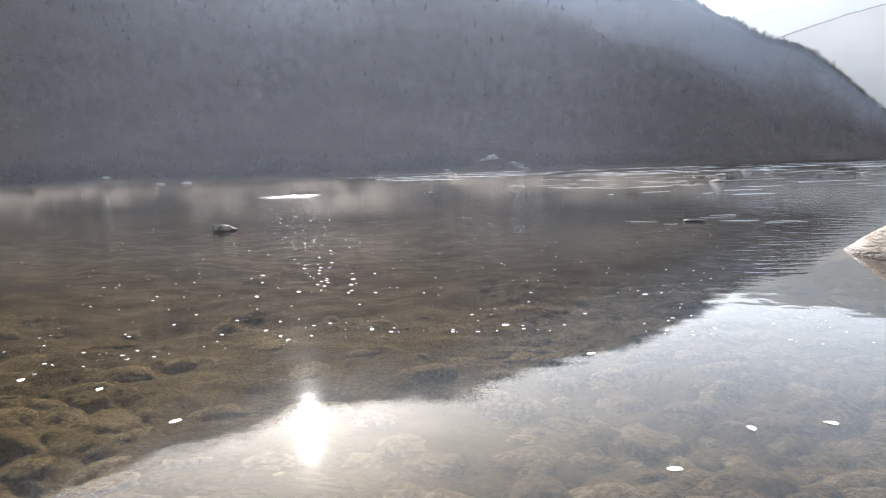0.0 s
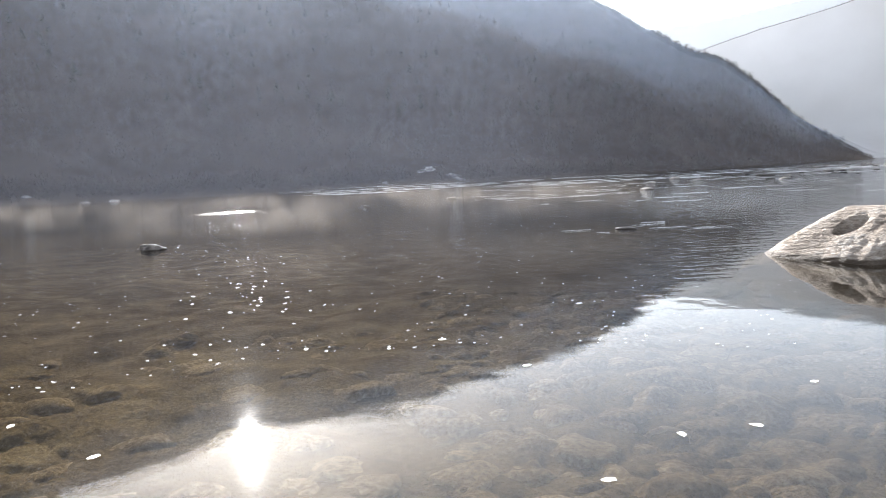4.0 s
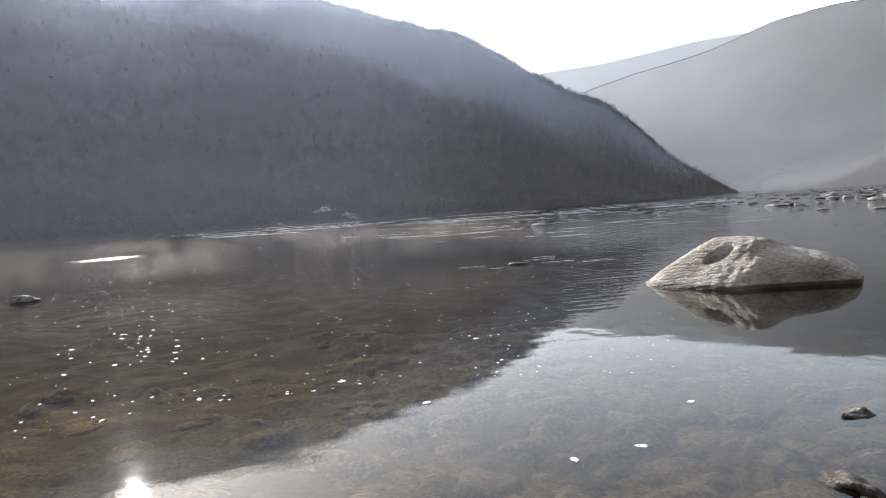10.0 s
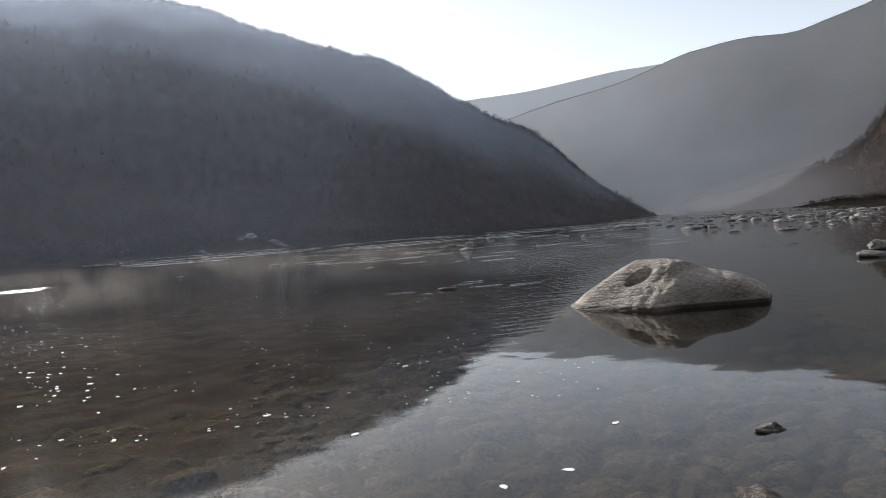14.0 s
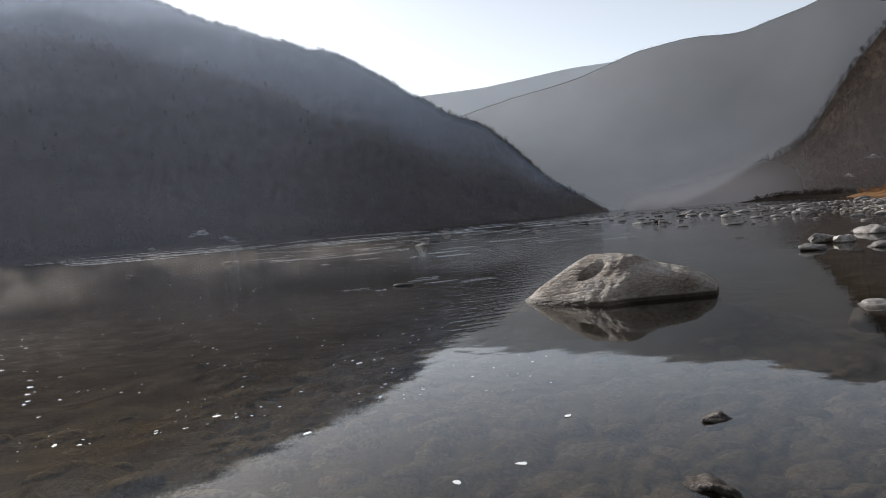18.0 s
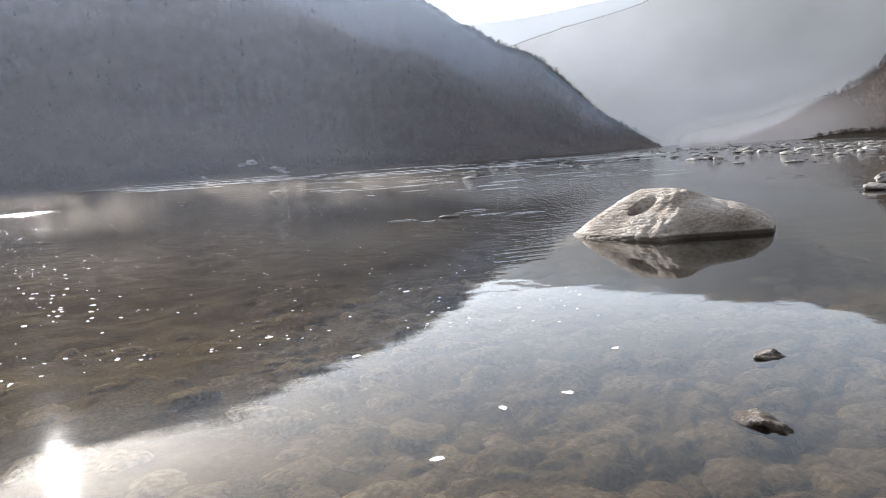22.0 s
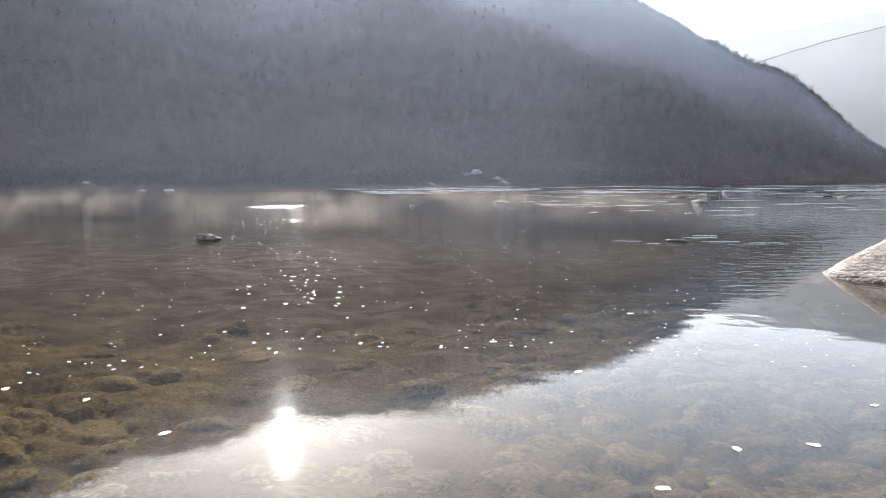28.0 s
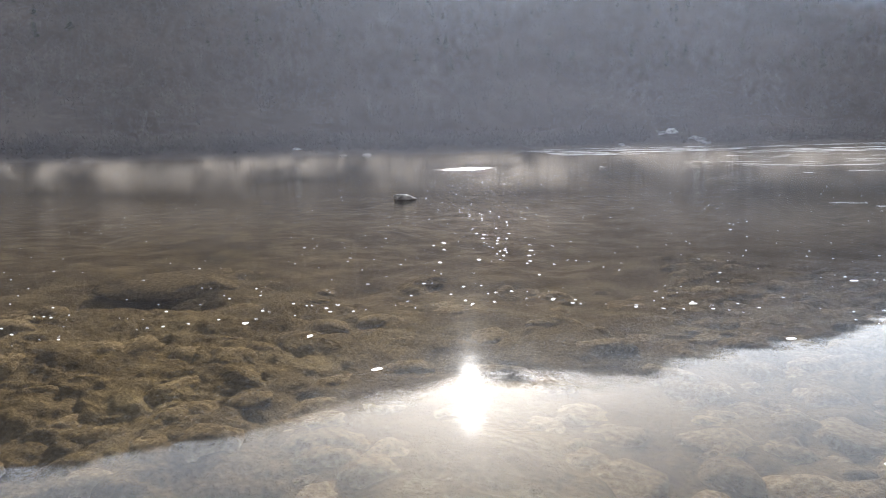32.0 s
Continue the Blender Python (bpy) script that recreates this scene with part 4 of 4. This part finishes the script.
while placed < 300:
    az, r = rng.uniform(-58, 60), 1.9 + 7.5 * rng.uniform(0, 1) ** 1.4
    size = rng.uniform(0.09, 0.27) * (0.8 + r / 12)
    p = toward(az, 0, r)
    if (p - Vector((5.6, 7.9, 0))).length < 1.4:
        continue
    g = ground_at(az, r)
    ob = part("bed_stone", ALGAE[placed % 9], ground)
    ob.matrix_world = pose(p.x, p.y, min(g - size * 0.22, -0.05 - size * 0.4), rng.uniform(-10, 10), rng.uniform(-10, 10), rng.uniform(0, 360)) @ Matrix.Scale(size, 4)
    placed += 1

# the smaller stones that pack the bed between them
SHAPES = [(np.array([v.co for v in me.vertices]), np.array([p.vertices for p in me.polygons])) for me in ALGAE]
pieces = []
for gx in np.arange(0.2, 9.0, 0.32):
    for gy in np.arange(1.0, 10.5, 0.32):
        x, y = gx + rng.uniform(-0.16, 0.16), gy + rng.uniform(-0.16, 0.16)
        az, r, size = math.degrees(math.atan2(x, y)), math.hypot(x, y), rng.uniform(0.13, 0.29)
        if not (1.7 < r < 10.5 and abs(az) < 60) or math.hypot(x - 5.6, y - 7.9) < 1.4:
            continue
        v, f = SHAPES[rng.integers(9)]
        top = min(ground_at(az, r) + size * 0.16, -0.05)
        m = np.array(pose(x, y, top - size * 0.36, rng.uniform(-9, 9), rng.uniform(-9, 9), rng.uniform(0, 360)) @ Matrix.Scale(size, 4))
        pieces.append((v @ m[:3, :3].T + m[:3, 3], f))
part("bed_cobbles", sheet_mesh("bed_cobbles", *join(pieces), MOSSY), ground, "rounded silty cobbles packed on the river bed")

# a long flat slab lies under the water upstream
slab = stone_mesh("bed_slab", MOSSY, 333, 0.95, 0.55, 0.14, 0.16, 4, 0.3)
ob = part("bed_slab", slab, ground, "long flat algae-covered slab under the water")
ob.matrix_world = pose(-5.6, 6.55, -0.33, 7, 0, 16)


# ---- mist ----
def curtain(name, mat, x0, x1, y0, y1, z0, z1, label):
    n = 60
    x, y = np.linspace(x0, x1, n), np.linspace(y0, y1, n) + 0.06 * y0 * np.sin(np.linspace(0, 9, n))
    v = np.concatenate([np.stack([x, y, np.full(n, z0)], -1), np.stack([x, y, np.full(n, z1)], -1)])
    return tagged(new(name, sheet_mesh(name, v, grid_faces(2, n), mat)), label, "mist", kind="stuff")


def slope_veil(name, hill, f, az0, az1, mat, label, thick, over=0.0, rise=0.0):
    """Haze that hangs along a slope, a share f of the way from its foot to its crest, up to the skyline or a little over it.
    thick: its thickness by bearing and by the share of the height."""
    n, rows = 120, 24
    az, q = np.meshgrid(np.linspace(az0, az1, n), np.linspace(0, 1, rows))
    d = hill.along(az, hill.feet, 4.0) * (1 - f) + hill.along(az, hill.crests, 4.0) * f
    top = np.maximum(1.25 + d * np.tan(np.radians(hill.skyline(az) * (0.995 + rise) + over)), 0.51)
    a = np.radians(az)
    me = sheet_mesh(name, np.stack([np.sin(a) * d, np.cos(a) * d, 0.02 + (top - 0.02) * q], -1).reshape(-1, 3), grid_faces(rows, n), mat)
    me.attributes.new("thickness", "FLOAT", "POINT").data.foreach_set("value", np.broadcast_to(thick(az, q), az.shape).astype(np.float32).ravel())
    return tagged(new(name, me), label, "mist", kind="stuff")


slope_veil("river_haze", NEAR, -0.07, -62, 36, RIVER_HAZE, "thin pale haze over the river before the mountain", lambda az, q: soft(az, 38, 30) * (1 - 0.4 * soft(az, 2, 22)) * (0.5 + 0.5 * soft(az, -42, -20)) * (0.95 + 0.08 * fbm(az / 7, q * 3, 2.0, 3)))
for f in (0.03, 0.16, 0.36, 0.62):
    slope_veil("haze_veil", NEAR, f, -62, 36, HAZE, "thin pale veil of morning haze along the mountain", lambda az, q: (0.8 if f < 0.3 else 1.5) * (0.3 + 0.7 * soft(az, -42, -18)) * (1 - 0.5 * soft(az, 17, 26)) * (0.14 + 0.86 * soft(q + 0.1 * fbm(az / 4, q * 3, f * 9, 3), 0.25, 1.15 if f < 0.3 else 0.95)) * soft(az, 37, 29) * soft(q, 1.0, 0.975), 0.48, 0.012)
slope_veil("bend_haze", RIGHT, -0.1, 33, 80, BEND_HAZE, "pale haze before the slope by the bank", lambda az, q: (0.28 + 0.72 * soft(az, 51.5, 43)) * soft(az, 33, 39) * soft(q, 1.0, 0.2), 2.5)
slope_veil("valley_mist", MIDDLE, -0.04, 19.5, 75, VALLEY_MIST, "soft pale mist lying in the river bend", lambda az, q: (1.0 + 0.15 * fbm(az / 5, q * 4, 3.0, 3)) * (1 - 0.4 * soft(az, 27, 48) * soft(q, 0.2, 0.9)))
# glow painted by thickness: full at the upper left, none low in the mountain's shadow
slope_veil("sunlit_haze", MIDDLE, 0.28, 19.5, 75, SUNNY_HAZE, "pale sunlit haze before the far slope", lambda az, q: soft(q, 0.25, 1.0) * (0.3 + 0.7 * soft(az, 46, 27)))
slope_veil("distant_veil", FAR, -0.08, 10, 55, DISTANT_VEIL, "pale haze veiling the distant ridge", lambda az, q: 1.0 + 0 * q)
for y, half in ((16, 26), (24, 36), (36, 50)):
    curtain("mist_wisp", WISP, -half * 1.2, 10.0, y, y, 0.02, 1.6, "thin wisps of mist drifting low over the river")


# ---- pale rock outcrops on the slopes ----
CRAGS = []
for k in range(4):
    me = stone_mesh("rock_outcrop", CLIFF, 120 + k, 1, 0.5, 0.45, 1.1, 3)
    for p in me.polygons:
        p.use_smooth = False
    CRAGS.append(me)


def outcrop(hill, az, s, size, k, label):
    x, y, z = (float(q) for q in hill.at(az, s))
    ob = new("rock_outcrop", CRAGS[k % 4])
    ob.matrix_world = pose(x, y, z + size * 0.05, 0, 0, -az + 20 * (k % 3 - 1)) @ Matrix.Scale(size, 4)
    return tagged(ob, label, "rock outcrop", "rock outcrops on the slopes")


for k, (az, s, size) in enumerate(BARE_SPOTS):
    outcrop(NEAR, az, s, size, k, "pale bare rock outcrop low on the wooded slope")
for k, (az, s, size) in enumerate(((49.1, 0.12, 3.0), (49.9, 0.14, 2.8), (46.5, 0.06, 2.0), (53.6, 0.2, 3.0), (54.8, 0.3, 3.2), (55.6, 0.35, 2.8), (52.2, 0.12, 2.6))):
    outcrop(RIGHT, az, s, size, k, "pale cliff face among the trees of the slope")

# ---- foam on the water ----
def flecks(name, count, seed, place, size, label):
    """Small uneven flakes of foam, joined: each a low six-sided dome."""
    r = np.random.default_rng(seed)
    vs, fs = [], []
    for i in range(count):
        x, y = place(r)
        k, a0 = r.uniform(*size), r.uniform(0, 6.28)
        a = a0 + np.arange(6) * np.pi / 3
        q = k * r.uniform(0.6, 1.2, 6)
        ring = np.stack([x + np.cos(a) * q * 1.3, y + np.sin(a) * q * 0.8, np.full(6, 0.003)], -1)
        n = len(vs) * 7
        vs.append(np.concatenate([ring, [[x, y, 0.003 + 0.07 * k]]]))
        fs += [(n + j, n + (j + 1) % 6, n + 6) for j in range(6)]
    return tagged(new(name, sheet_mesh(name, np.concatenate(vs), fs, FOAM)), label, "foam", kind="stuff")


def in_stream(r):
    d = 5.0 + 34 * r.uniform(0, 1) ** 1.5
    a = radians(r.uniform(-58, 30))
    return math.sin(a) * d, math.cos(a) * d


def toward_light(r):
    d = 7.0 + 32 * r.uniform(0, 1) ** 1.4
    a = radians(r.normal(-15, 2.6))
    return math.sin(a) * d, math.cos(a) * d


flecks("foam_flecks", 1300, 51, in_stream, (0.004, 0.015), "small white flecks of foam drifting on the river")
# sun glints put in as white specks, gathered round the sun's bearing
flecks("foam_specks", 170, 52, toward_light, (0.006, 0.022), "bright white specks painting sun glints on the river")
FLAKES = [flecks("foam_flake", 1, 70 + k, lambda r: (0.0, 0.0), (0.028, 0.036), "white flake of foam afloat on the calm pool").data for k in range(3)]
for ob in [o for o in scene.objects if o.name.startswith("foam_flake")]:
    bpy.data.objects.remove(ob)
for k, (az, r, turn) in enumerate(((15.5, 2.75, 10), (21.5, 3.3, 80), (27, 3.5, 150), (9, 4.4, 40), (31, 4.3, 200), (2.0, 5.2, 20), (-26, 3.6, 60), (-31, 4.4, 90), (-36, 4.9, 300), (13.5, 6.5, 15))):
    ob = new("foam_flake", FLAKES[k % 3])
    p = toward(az, 0, r)
    ob.matrix_world = pose(p.x, p.y, 0, 0, 0, turn)
    tagged(ob, "white flake of foam afloat on the calm pool", "foam", "foam flakes on the pool")


def ribbons(name, count, seed, place, label, rise=0.5):
    """Broken crests of white water: long thin low ridges."""
    r = np.random.default_rng(seed)
    vs, fs, n = [], [], 0
    for i in range(count):
        x, y, ln, w = place(r)
        m = 9
        t = np.linspace(-1, 1, m)
        half = w * np.sqrt(np.clip(1 - t ** 2, 0, 1)) * (0.6 + 0.4 * np.sin(t * 9 + i))
        cx, cy = x + t * ln, y + 0.15 * ln * 0.1 * np.sin(t * 5 + i)
        v = np.concatenate([np.stack([cx, cy - half, np.full(m, 0.002)], -1), np.stack([cx, cy, 0.004 + half * rise], -1), np.stack([cx, cy + half, np.full(m, 0.002)], -1)])
        vs.append(v)
        fs.append(grid_faces(3, m) + n)
        n += len(v)
    return tagged(new(name, sheet_mesh(name, np.concatenate(vs), np.concatenate(fs), FOAM)), label, "white water", kind="stuff")


def on_riffle(r):
    d, a = r.uniform(70, 150), radians(r.uniform(-9, 34))
    return math.sin(a) * d, math.cos(a) * d, r.uniform(0.8, 6), r.uniform(0.012, 0.055)


def by_rock(r):
    return r.uniform(3.0, 6.5), r.uniform(12.5, 15.5), r.uniform(0.1, 0.45), r.uniform(0.003, 0.009)


def on_stream(r):
    d, a = r.uniform(26, 80), radians(r.uniform(6, 36))
    return math.sin(a) * d, math.cos(a) * d, r.uniform(0.25, 1.6) * d / 50, r.uniform(0.004, 0.016) * d / 40


ribbons("riffle_foam", 110, 61, on_riffle, "broken white water along the far riffle")
ribbons("eddy_foam", 7, 62, by_rock, "thin foam lines trailing past the stones", 0.05)
ribbons("stream_foam", 90, 63, on_stream, "thin broken streaks of foam on the current", 0.2)


# ---- a dead branch stranded on the bend ----
def driftwood():
    p = toward(40.0, 0, 128)
    ob = new("driftwood")
    ob.matrix_world = pose(p.x, p.y, -0.05, 0, 0, 140)
    stem = join([cone((-1.1, 0, 0.05), (0.2, 0.1, 0.35), 0.1, 0.07, 6), cone((0.2, 0.1, 0.35), (1.1, 0.0, 0.9), 0.07, 0.02, 6)])
    part("trunk", sheet_mesh("trunk", *stem, STONE), ob)
    for a, b, r in (((0.2, 0.1, 0.35), (0.7, 0.3, 1.3), 0.05), ((-0.4, 0.03, 0.2), (-0.5, -0.2, 0.8), 0.04), ((0.7, 0.05, 0.6), (1.0, -0.3, 0.95), 0.03)):
        part("branch", sheet_mesh("branch", *cone(a, b, r, 0.012, 5), STONE), ob)
    return tagged(ob, "bleached dead branch stranded at the river bend", "driftwood")


driftwood()
